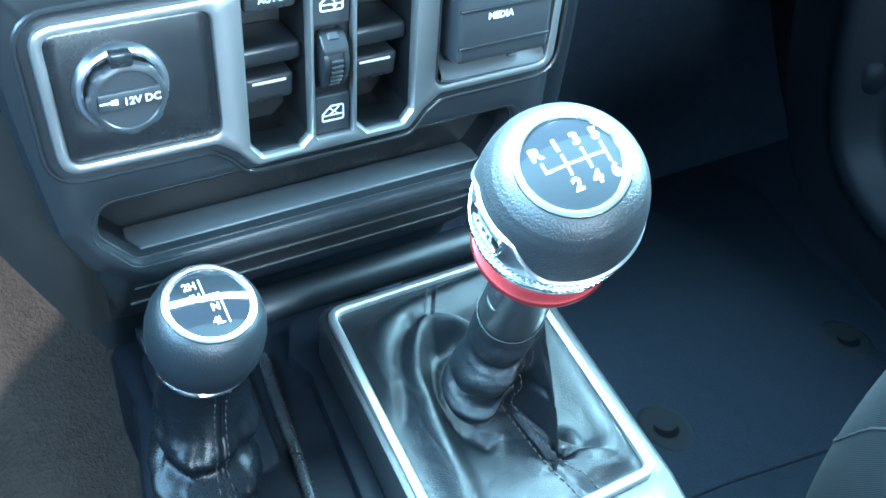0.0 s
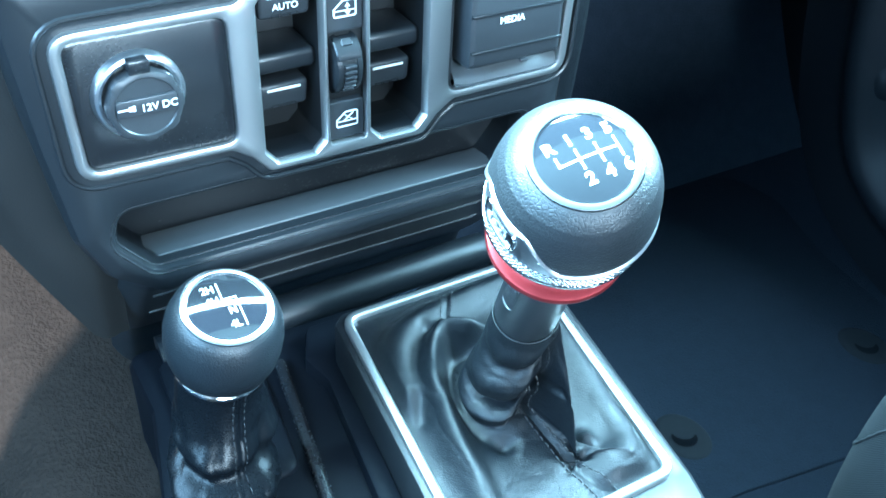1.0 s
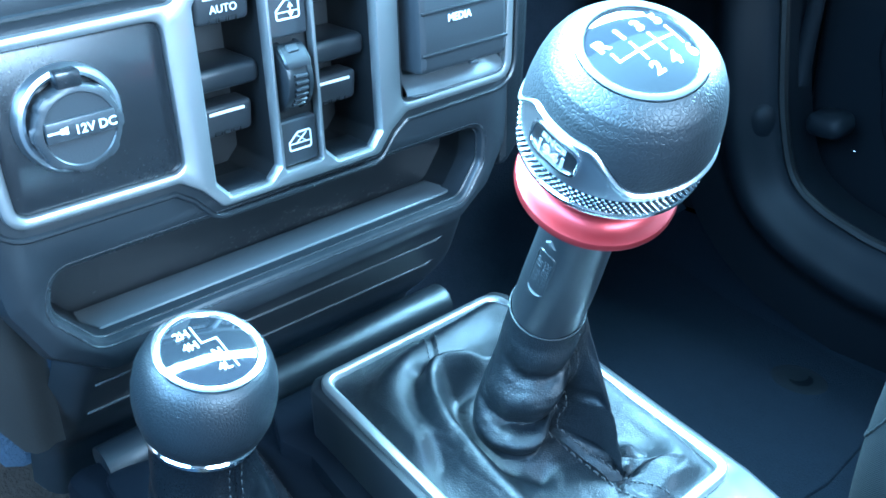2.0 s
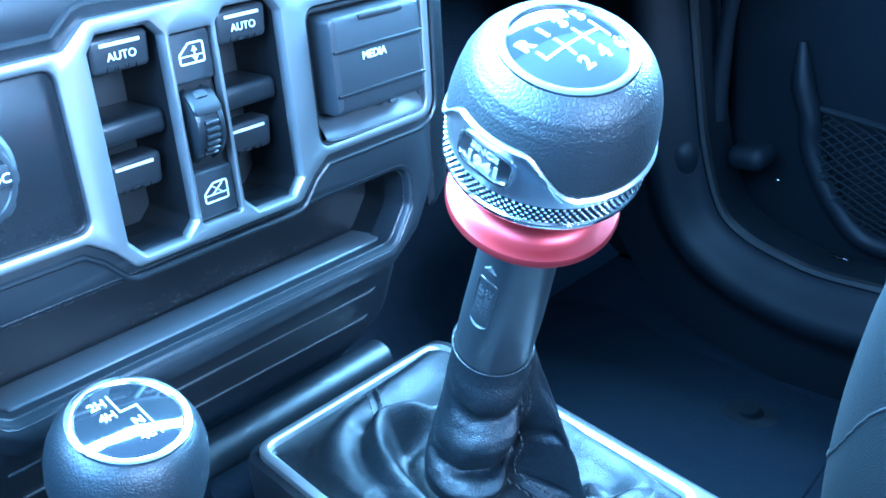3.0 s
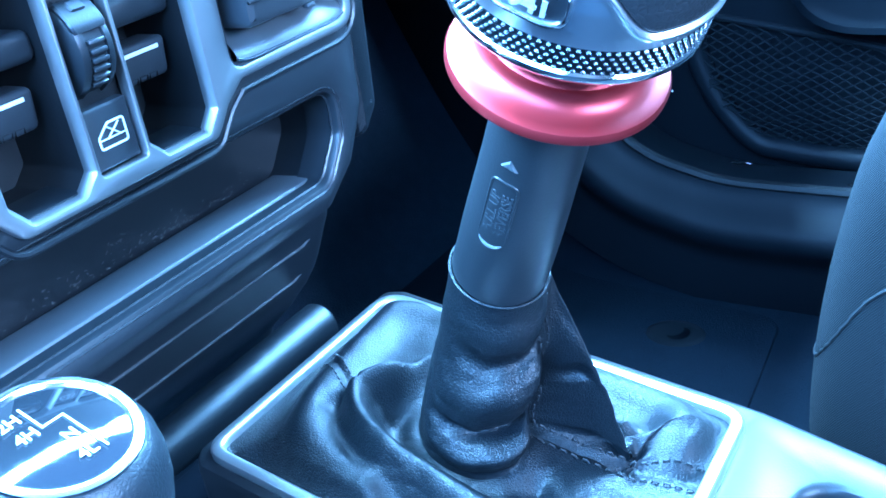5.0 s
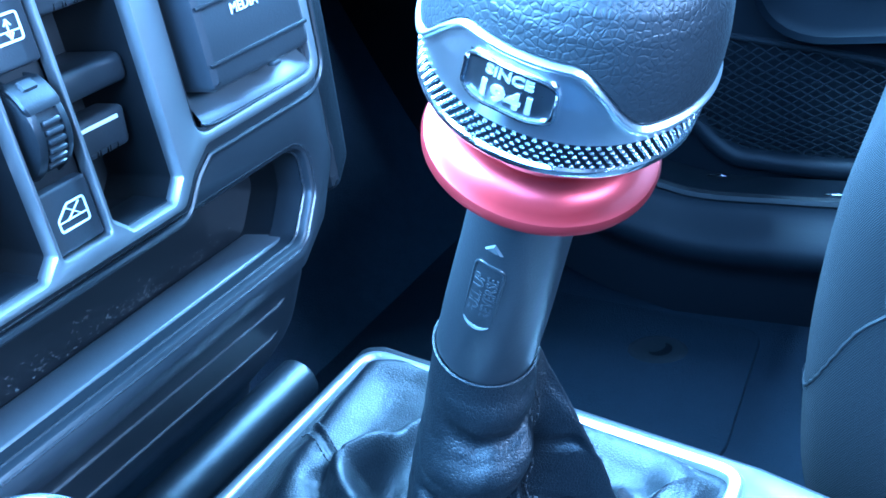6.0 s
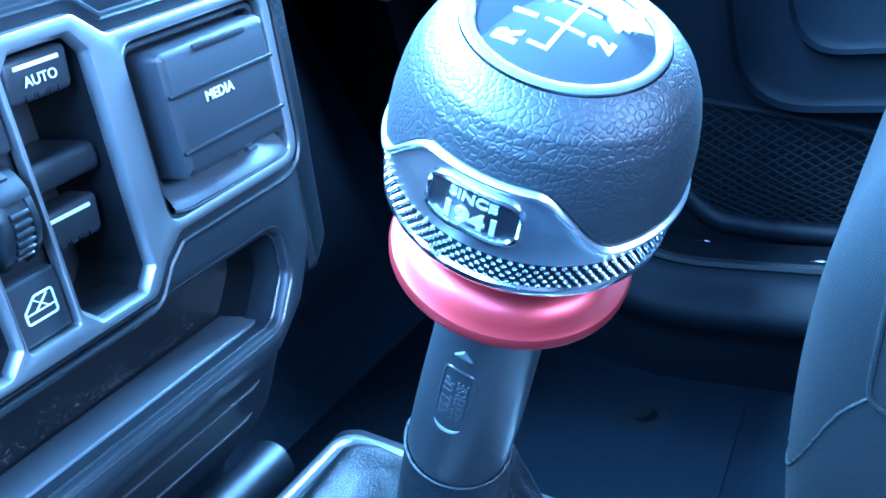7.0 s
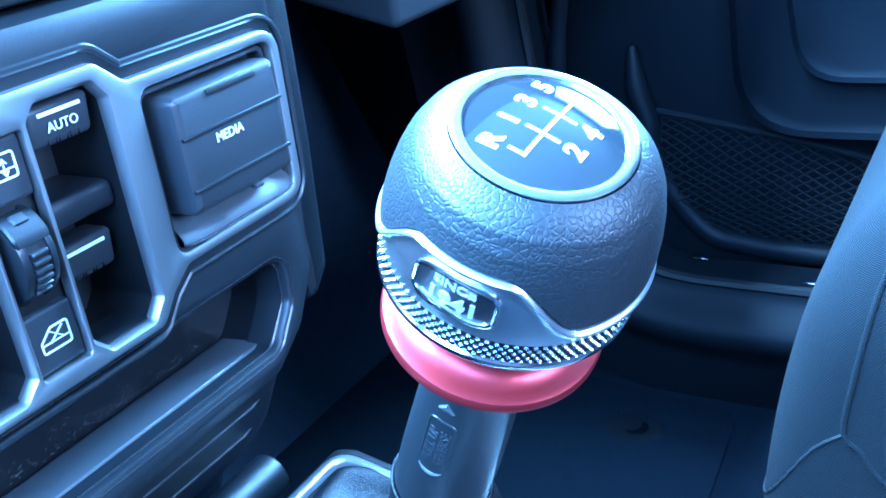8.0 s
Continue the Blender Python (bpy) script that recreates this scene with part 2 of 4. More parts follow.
# blue and lifted: haze over the dark footwell is in this colour
M_CARPET = material("haze_blue_carpet", (0.030, 0.043, 0.063), 0.95, grain=0.0012, grain_scale=520, vary=0.4, vary_scale=60, spec=0.1)
# grey made pale: light on the ledge, ribs and shaft print is in it
M_LEDGE = material("lit_grey_plastic", (0.050, 0.054, 0.058), 0.42, grain=0.00004, grain_scale=1500, vary=0.2)
M_ANCHOR = material("dull_grey_plastic", (0.014, 0.017, 0.021), 0.8, grain=0.00005, spec=0.15)
# blued as well, with the haze over the floor in the colour
M_MAT = material("haze_blue_mat", (0.0165, 0.0230, 0.0340), 0.95, grain=0.0010, grain_scale=620, vary=0.35, vary_scale=60, spec=0.1)
M_TAN = material("worn_brown_carpet", (0.0190, 0.0150, 0.0128), 0.95, grain=0.0016, grain_scale=420, vary=0.7, vary_scale=160, spec=0.1)
M_SEAT = material("dark_grey_seat_cloth", (0.0046, 0.0062, 0.0080), 0.85, weave=0.00015, weave_scale=2600, vary=0.15, vary_scale=40, fuzz=0.018, spec=0.12)
M_DOOR = material("dark_door_plastic", (0.0085, 0.0105, 0.0140), 0.50, grain=0.0001, grain_scale=900, spec=0.20)
M_LINER = material("dark_headliner", (0.10, 0.105, 0.11), 0.9, grain=0.0003, grain_scale=700)
M_NET = material("black_elastic_net", (0.013, 0.015, 0.018), 0.8, grain=0.0001, spec=0.15)

# ---- cabin shell ----
def shell():
    floor = part("floor", sheet(lambda u, v: (-0.85 + 1.7 * u, -1.5 + 2.6 * v, 0.0), 40, 60), M_MAT)
    tagged(floor, "dark carpeted footwell floor of the car", "floor", kind="structure")
    roof = part("ceiling", block(-0.9, 0.9, -1.5, 0.30, 1.24, 1.28, 0.01), M_LINER)
    tagged(roof, "plain dark grey headliner over the cabin", "ceiling", kind="structure")
    for name, x in (("wall_driver_side", -0.86), ("wall_passenger_side", 0.86)):
        outer = [(-1.5, 0.0), (1.1, 0.0), (1.1, 1.26), (-1.5, 1.26)]
        # the opening's rear edge is placed to bound the sun patch on the carpet
        hole = [(-0.080, 0.76), (0.40, 0.76), (0.22, 1.20), (-0.080, 1.20)]
        bm = slab(outer, [hole], 0, 0.05, 0.002, place=lambda u, y, v, x=x: (x + (y if x > 0 else -y), u, v))
        ob = part(name, bm, M_DOOR, smooth=False)
        tagged(ob, "dark plastic side wall with an opening set to bound the light", "wall", kind="structure")
    bm = slab([(-0.9, 0.0), (0.9, 0.0), (0.9, 1.26), (-0.9, 1.26)], [[(-0.6, 0.78), (0.6, 0.78), (0.6, 1.2), (-0.6, 1.2)]], 1.45, 1.5, 0.002, place=lambda u, y, v: (u, -y, v))
    tagged(part("wall_rear", bm, M_DOOR, smooth=False), "dark plain rear wall with a window opening", "wall", kind="structure")
    toe = part("toe_board", sheet(lambda u, v: (0.105 + 0.75 * u, 0.74 + 0.24 * v, 0.001 + 0.50 * v ** 1.35), 30, 30), M_CARPET)
    tagged(toe, "dark carpeted sloping toe board of the footwell", "toe board", kind="structure")
    tagged(part("wall_front", block(-0.9, 0.9, 1.02, 1.08, 0.0, 0.80, 0.01), M_CARPET), "dark carpeted firewall in front of the footwells", "wall", kind="structure")


shell()

# ---- dashboard ----
FACE = 0.350


def dashboard():
    dash = thing("dashboard", "dark grained plastic dashboard over the footwells", "dashboard", kind="structure")
    part("upper_panel", block(-0.86, 0.86, 0.40, 1.04, 0.60, 0.78, 0.03, 3), M_PLASTIC, dash)
    box = block(0.3015, 0.72, 0.42, 0.72, 0.461, 0.62, 0.005, 3)
    for v in box.verts:
        if v.co.z < 0.54:
            v.co.z += 0.28 * max(0.0, v.co.y - 0.43)
    part("glovebox", box, M_PLASTIC, dash)
    duct = block(0.13, 0.72, 0.60, 1.0, 0.50, 0.62, 0.02, 3)
    part("lower_duct", duct, M_PLASTIC, dash)
    part("knee_panel", block(-0.70, -0.20, 0.46, 0.80, 0.42, 0.60, 0.025, 3), M_PLASTIC, dash)
    part("stack_core", block(-0.115, 0.105, 0.46, 1.0, 0.02, 0.62, 0.01), M_CARPET, dash, "carpeted tunnel side")
    return dash


dashboard()


def mirrored(half):
    """A whole outline, counter-clockwise, from its right half, which runs from the top middle to the bottom middle."""
    right = list(reversed(half))
    return [(x, z) for x, z in right] + [(-x, z) for x, z in half if x > 1e-9]


BEZEL = mirrored([(0.0, 0.5150), (0.0375, 0.5150), (0.0470, 0.5070), (0.1185, 0.5065), (0.1160, 0.4438), (0.0535, 0.4432), (0.0450, 0.4372), (0.0375, 0.4285), (0.0, 0.4285)])
FASCIA = [(-0.090, 0.3750), (0.088, 0.3785), (0.106, 0.391), (0.1195, 0.412), (0.1235, 0.46), (0.1265, 0.532), (-0.1360, 0.532), (-0.1290, 0.46), (-0.1225, 0.413), (-0.1115, 0.390)]
POCKET = [(-0.092, 0.3912), (0.087, 0.3912), (0.0985, 0.4060), (0.1000, 0.4235), (-0.1035, 0.4235), (-0.1068, 0.4090)]
SLOT = [(0.0165, 0.4325), (0.0335, 0.4325), (0.0385, 0.4385), (0.0385, 0.5040), (0.0345, 0.5095), (0.0155, 0.5095), (0.0115, 0.5050), (0.0115, 0.4375)]
BOX_R = [(0.0505, 0.4470), (0.1115, 0.4478), (0.1138, 0.5025), (0.0510, 0.5025)]


def flipped(loop):
    return [(-x, z) for x, z in reversed(loop)]


def center_stack():
    stack = thing("center_stack", "dark plastic centre stack with a silver switch bezel", "centre stack")
    bezel_r = rounded(BEZEL, [0.010 if abs(x) > 0.1 else 0.005 for x, z in BEZEL], 6)
    fascia = slab(rounded(FASCIA, 0.010, 5), [offset(bezel_r, 0.0046), rounded(POCKET, 0.009, 6)], FACE, 0.47, 0.0075, wall=FACE + 0.016, hole_bevels=[0.001, 0.0035])
    part("fascia", fascia, M_PANEL, stack)
    slots = [rounded(SLOT, 0.0016, 3), rounded(flipped(SLOT), 0.0016, 3)]
    tiles = [box2(-0.0088, 0.4345, 0.0088, 0.5045, 0.0015)]
    boxes = [rounded(BOX_R, 0.0055, 5), rounded(flipped(BOX_R), 0.0055, 5)]
    bez = slab(bezel_r, slots + tiles + boxes, FACE - 0.003, FACE + 0.010, 0.0011, wall=FACE + 0.0012, hole_bevels=[0.0021, 0.0021, 0.0008, 0.0011, 0.0011])
    part("bezel", bez, M_SILVER, stack, "satin silver trim frame")
    bead = [(x, FACE + 0.0004, z) for x, z in offset(bezel_r, -0.0046)]
    part("bezel_surround", tube(bead + [bead[0]], 0.0013, 8, caps=False), M_PANEL, stack)
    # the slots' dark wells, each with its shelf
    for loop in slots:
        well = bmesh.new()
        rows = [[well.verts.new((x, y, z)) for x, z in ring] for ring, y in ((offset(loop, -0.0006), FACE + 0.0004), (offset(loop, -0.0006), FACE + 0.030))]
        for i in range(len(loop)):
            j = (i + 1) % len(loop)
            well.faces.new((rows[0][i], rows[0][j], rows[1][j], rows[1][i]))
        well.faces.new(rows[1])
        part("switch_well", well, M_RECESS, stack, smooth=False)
        cx = math.copysign(0.0250, loop[0][0])
        part("shelf", block(cx - 0.0140, cx + 0.0140, FACE + 0.0050, FACE + 0.030, 0.4700, 0.4790, 0.0026, 3), M_PANEL, stack)
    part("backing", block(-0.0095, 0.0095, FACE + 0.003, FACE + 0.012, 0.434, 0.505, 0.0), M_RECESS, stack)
    part("side_panel", slab(rounded(flipped(BOX_R), 0.0055, 5), [], FACE - 0.0012, FACE + 0.008, 0.0012), M_GLOSS, stack)
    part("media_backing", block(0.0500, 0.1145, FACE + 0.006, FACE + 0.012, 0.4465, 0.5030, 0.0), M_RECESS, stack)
    # storage pocket under the switches
    ring = rounded(POCKET, 0.009, 6)
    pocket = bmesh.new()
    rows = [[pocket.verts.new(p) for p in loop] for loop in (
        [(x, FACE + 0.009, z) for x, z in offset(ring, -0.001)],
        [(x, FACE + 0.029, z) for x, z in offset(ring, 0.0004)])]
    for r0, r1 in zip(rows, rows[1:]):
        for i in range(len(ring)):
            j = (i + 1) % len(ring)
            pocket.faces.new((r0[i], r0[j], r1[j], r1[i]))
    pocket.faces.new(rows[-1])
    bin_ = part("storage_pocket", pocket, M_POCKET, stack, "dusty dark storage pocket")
    rng = random.Random(5)
    flecks = bmesh.new()
    for k in range(110):
        x, z = rng.gauss(0.028, 0.030), 0.3930 + abs(rng.gauss(0, 0.0032))
        if not -0.085 < x < 0.088 or z > 0.415:
            continue
        w, h, lean = rng.uniform(0.0004, 0.0014), rng.uniform(0.0002, 0.00045), rng.uniform(-0.5, 0.9)
        ring_ = []
        for j in range(6):
            a = 2 * math.pi * j / 6
            f = rng.uniform(0.6, 1.0)
            u, v = w * f * math.cos(a), h * f * math.sin(a)
            ring_.append(flecks.verts.new((x + u * math.cos(lean) - v * math.sin(lean), FACE + 0.02885, z + u * math.sin(lean) + v * math.cos(lean))))
        flecks.faces.new(ring_)
    tagged(part("dust", flecks, M_DUST, bin_, smooth=False), kind="stuff")
    # the ledge's pale grey holds the light on its upward face
    ledge = block(-0.0885, 0.0905, FACE + 0.0098, FACE + 0.0280, 0.3880, 0.3922, 0.0010, 3)
    for v in ledge.verts:
        if abs(v.co.x) > 0.08:
            v.co.x += math.copysign(0.45 * (v.co.y - FACE - 0.0098), v.co.x)
    part("pocket_ledge", ledge, M_LEDGE, stack, "ledge in a paler grey for the light on it")
    for inset, y, rad, mat in ((-0.0002, FACE + 0.0040, 0.0007, M_GLOSS), (-0.0028, FACE + 0.0008, 0.0007, M_GLOSS)):
        bead = [(x, y, z) for x, z in offset(ring, inset)]
        part("pocket_bead", tube(bead + [bead[0]], rad, 6, caps=False), mat, stack)
    # undercut below the pocket, with its two fine ribs
    prof = [(0.3560, 0.3860), (0.3585, 0.3790), (0.3630, 0.3715), (0.3700, 0.3625), (0.3785, 0.3515), (0.3875, 0.3395), (0.3960, 0.3290), (0.408, 0.316), (0.425, 0.300), (0.44, 0.26)]

    def under(u, v):
        k = min(int(v * (len(prof) - 1)), len(prof) - 2)
        t = v * (len(prof) - 1) - k
        y = prof[k][0] * (1 - t) + prof[k + 1][0] * t
        z = prof[k][1] * (1 - t) + prof[k + 1][1] * t
        half = 0.1005 + 0.018 * smoothstep(0.39, 0.33, z)
        x = -0.104 + (half + 0.104) * u
        edge = max(0.0, x - half + 0.012, -x - 0.104 + 0.012) / 0.012
        return (x, y + 0.016 * edge ** 2.5, z)
    part("lower_panel", sheet(under, 120, (len(prof) - 1) * 3), M_PANEL, stack)
    # the ribs' pale grey stands in for highlights along the plastic edges
    for level, x0, x1 in ((3, -0.092, 0.0850), (5, -0.092, 0.0930)):
        y, z = prof[level]
        line = [(x0 + (x1 - x0) * k / 30, y - 0.0004, z) for k in range(31)] + [(x1 + 0.004, y - 0.0008, z + 0.0016), (x1 + 0.0075, y - 0.001, z + 0.0055)]
        part("fine_rib", tube(line, [0.0006] * 31 + [0.0005, 0.0002], 6), M_LEDGE, stack)
    # soft grained strip along the fascia's passenger side
    strip = [(0.1120, 0.3985), (0.1180, 0.3985), (0.1275, 0.4080), (0.1320, 0.46), (0.1350, 0.54), (0.1150, 0.54)]
    part("edge_strip", slab(rounded(strip, 0.008, 5), [], FACE + 0.0012, 0.47, 0.0045), M_LEATHER, stack, "grained dark edge strip")
    def side(u, v):
        z = 0.330 + 0.27 * v
        x = -0.102 - 0.100 * u - 0.010 * smoothstep(0.34, 0.40, z) * u
        fold = 0.0035 * window(u, 0.02, 0.06)
        return (x, 0.386 + 0.006 * u + 0.075 * u ** 2.2 + fold + 0.05 * max(0.0, 0.36 - z), z + 0.19 * max(0.0, u - 0.15) * (1 - v))
    part("flank", sheet(side, 24, 24), M_FLANK, stack, "grained grey flank panel")
    part("upper_face", slab(box2(-0.13, 0.534, 0.13, 0.66, 0.006), [], FACE + 0.006, 0.46, 0.003), M_RECESS, stack)
    return stack


center_stack()


def word(text, size, matrix, parent, mat=M_WHITE, depth=0.00012, bold=0.0, name="lettering"):
    return part(name, lettering(text, size, depth, bold), mat, parent, smooth=False, matrix=matrix)


def on_face(x, y, z, tilt=0.0):
    """The pose of lettering that stands on a face towards the rear seats."""
    return pose(x, y, z, 90 + tilt, 0, 0)


def power_outlet():
    at = pose(-0.0882, FACE - 0.0010, 0.4775, 90, 0, 0)
    out = thing("power_outlet", "round 12 volt power outlet with a closed black cap", "power outlet", at=at)
    part("ring", lathe([(0.0150, -0.004), (0.0182, -0.001), (0.0181, 0.002), (0.0172, 0.0042), (0.0160, 0.0046), (0.0148, 0.0040), (0.0146, 0.0010)], 64), M_TRIM, out, "silver ring")
    bm = bmesh.new()
    n = 120
    def lobe(i):
        c = math.cos(8 * 2 * math.pi * i / n)
        return 0.0007 * smoothstep(-0.1, 0.5, c)
    rows = []
    for r, h, k in ((0.0138, 0.0, 1), (0.0138, 0.0066, 1), (0.0136, 0.0078, 1), (0.0128, 0.0084, 0.5), (0.0116, 0.0085, 0), (0.0112, 0.0080, 0)):
        rows.append([bm.verts.new(((r + k * lobe(i)) * math.cos(2 * math.pi * i / n), (r + k * lobe(i)) * math.sin(2 * math.pi * i / n), h)) for i in range(n)])
    for a, b in zip(rows, rows[1:]):
        for i in range(n):
            bm.faces.new((a[i], a[(i + 1) % n], b[(i + 1) % n], b[i]))
    bm.faces.new(rows[-1])
    cap = part("cap", bm, M_PLASTIC, out, "black flip cap", matrix=pose(0.0008, -0.0022, 0) @ Matrix.Diagonal((1.05, 1.05, 1, 1)))
    part("grip", block(-0.0112, 0.0112, -0.0034, 0.0034, 0.0078, 0.0097, 0.0008), M_PLASTIC, cap, matrix=pose(0, 0.0010, 0))
    part("hinge", block(-0.0042, 0.0042, 0.0115, 0.0172, 0.003, 0.0090, 0.0010), M_GLOSS, out)
    word("12V DC", 0.0041, pose(0.0043, 0.0004, 0.0099), cap, bold=0.00003)
    plug = block(-0.0108, -0.0068, -0.0003, 0.0003, 0, 0.0002, 0)
    block(-0.0068, -0.0056, -0.0009, 0.0009, 0, 0.0002, 0, bm=plug)
    block(-0.0054, -0.0044, -0.0011, 0.0011, 0, 0.0002, 0, bm=plug)
    part("plug_symbol", plug, M_WHITE, cap, smooth=False, matrix=pose(0.0, 0.0010, 0.0097))
    return out


power_outlet()


def window_switch(x, z, auto):
    at = pose(x, FACE + (0.0015 if auto else 0.0085), z, 0, 0, 0)
    sw = thing("window_switch", "black rocker window switch with a white bar" + (" and the word auto" if auto else ""), "switch", group="window switches", at=at)
    bm = block(-0.0112, 0.0112, 0.0, 0.012, -0.0070, 0.0056, 0.0018, 3)
    for v in bm.verts:
        if v.co.y < 0.004:
            v.co.y += 0.22 * max(0.0, -v.co.z)
            v.co.x *= 1 - 14 * max(0.0, -v.co.z - 0.004)
    part("rocker", bm, M_PLASTIC, sw)
    # three little grips, cut round with fine grooves
    for k in (-1, 0, 1):
        x0, x1, z1 = k * 0.0040 - 0.0014, k * 0.0040 + 0.0014, -0.0046
        for n, (a, b, c, d) in enumerate(((x0, x1, z1 - 0.0002, z1), (x0 - 0.0002, x0, -0.0064, z1), (x1, x1 + 0.0002, -0.0064, z1))):
            part("groove", block(a, b, 0.0008, 0.0030, c, d, 0), M_RECESS, sw, smooth=False)
    part("white_bar", block(-0.0076, 0.0076, -0.0003, 0.0005, 0.0022, 0.0034, 0.0002), M_WHITE, sw)
    if auto:
        word("AUTO", 0.0040, on_face(0, -0.0002, -0.0014), sw)
    return sw


for sx in (-0.025, 0.025):
    window_switch(sx, 0.5022, True)
    window_switch(sx, 0.4580, False)


def stroke(a, b, w=0.00030):
    """A thin straight bar on a button's face from a to b."""
    a, b = Vector((a[0], 0, a[1])), Vector((b[0], 0, b[1]))
    bm = block(-0.5, 0.5, -0.5, 0.5, -0.5, 0.5, 0)
    d = (b - a).normalized()
    m = Matrix.Translation((a + b) / 2) @ d.to_track_quat("X", "Y").to_matrix().to_4x4() @ Matrix.Diagonal(((b - a).length + 2 * w, 0.0003, 2 * w, 1))
    bmesh.ops.transform(bm, matrix=m, verts=bm.verts[:])
    return bm


def window_symbol(crossed, parent, matrix):
    """The outline of a car door's window, with a cross or an arrow in it."""
    loop = rounded([(-0.0050, -0.0032), (0.0050, -0.0032), (0.0050, 0.0038), (-0.0008, 0.0038), (-0.0050, 0.0002)], 0.0009, 3)
    symbol = part("symbol", slab(offset(loop, -0.0003), [offset(loop, 0.0003)], -0.00015, 0.0002, 0.00004), M_WHITE, parent, smooth=False, matrix=matrix)
    strokes = [((-0.0048, -0.0006), (0.0048, -0.0006))]
    if crossed:
        strokes += [((-0.0018, -0.0006), (0.0028, 0.0030)), ((-0.0018, 0.0030), (0.0028, -0.0006))]
    else:
        strokes += [((0.0012, 0.0022), (0.0012, -0.0022)), ((0.0004, 0.0012), (0.0012, 0.0023)), ((0.0020, 0.0012), (0.0012, 0.0023)), ((0.0004, -0.0012), (0.0012, -0.0023)), ((0.0020, -0.0012), (0.0012, -0.0023))]
    for k, (a, b) in enumerate(strokes):
        part("stroke", stroke(a, b), M_WHITE, symbol, smooth=False, matrix=pose(0, -0.00005 * k, 0))


def mirror_controls():
    for z0, z1, crossed in ((0.4352, 0.4538, True), (0.4862, 0.5038, False)):
        tile = thing("switch_button", "black square button with a white window symbol" if not crossed else "black square button with a crossed white window symbol", "button", group="window lock buttons", at=pose(0, FACE - 0.0008, (z0 + z1) / 2))
        part("button_face", slab(box2(-0.0082, -(z1 - z0) / 2, 0.0082, (z1 - z0) / 2, 0.0012), [], 0.0, 0.010, 0.0008), M_PLASTIC, tile)
        window_symbol(crossed, tile, pose(0, -0.0001, 0.0 if crossed else 0.001))
    wheel = thing("dimmer_wheel", "black ribbed thumb wheel between the window switches", "thumb wheel", at=pose(0, FACE + 0.0085, 0.4700))
    bm = bmesh.new()
    n = 56
    rows = []
    for x, r in ((-0.0066, 0.0126), (-0.0056, 0.0144), (-0.0038, 0.0150), (-0.0034, 0.0149), (-0.0031, 0.0140), (0.0031, 0.0140), (0.0034, 0.0149), (0.0038, 0.0150), (0.0056, 0.0144), (0.0066, 0.0126)):
        rows.append([bm.verts.new((x, r * math.cos(2 * math.pi * i / n), r * math.sin(2 * math.pi * i / n))) for i in range(n)])
    for a, b in zip(rows, rows[1:]):
        for i in range(n):
            bm.faces.new((a[i], a[(i + 1) % n], b[(i + 1) % n], b[i]))
    bm.faces.new(rows[0]), bm.faces.new(rows[-1])
    part("wheel", bm, M_PANEL, wheel)
    for k in range(6):
        a = radians(172 + k * 10)
        rib = block(-0.0028, 0.0028, -0.0011, 0.0011, -0.0007, 0.0007, 0.0004)
        part("rib", rib, M_PLASTIC, wheel, matrix=Matrix.Translation((0, 0.0144 * math.cos(a), 0.0144 * math.sin(a))) @ Matrix.Rotation(a, 4, "X"))
    # the raised thumb tab on top, with a small pad
    def sector(a0, a1, half, r0, r1):
        bm = bmesh.new()
        rows = []
        for k in range(9):
            a = radians(a0 + (a1 - a0) * k / 8)
            h = half if 0 < k < 8 else half - 0.0005
            top = r1 if 0 < k < 8 else r1 - 0.0005
            rows.append([bm.verts.new((x, r * math.cos(a), r * math.sin(a))) for x, r in ((-h, r0), (-h, top - 0.0006), (-h + 0.0006, top), (h - 0.0006, top), (h, top - 0.0006), (h, r0))])
        for p, q in zip(rows, rows[1:]):
            for k in range(6):
                bm.faces.new((p[k], p[(k + 1) % 6], q[(k + 1) % 6], q[k]))
        bm.faces.new(rows[0]), bm.faces.new(rows[-1])
        return bm
    tab = part("tab", sector(118, 160, 0.0058, 0.0120, 0.0156), M_PANEL, wheel)
    part("pad", sector(124, 138, 0.0026, 0.0150, 0.0162), M_PLASTIC, tab)


mirror_controls()


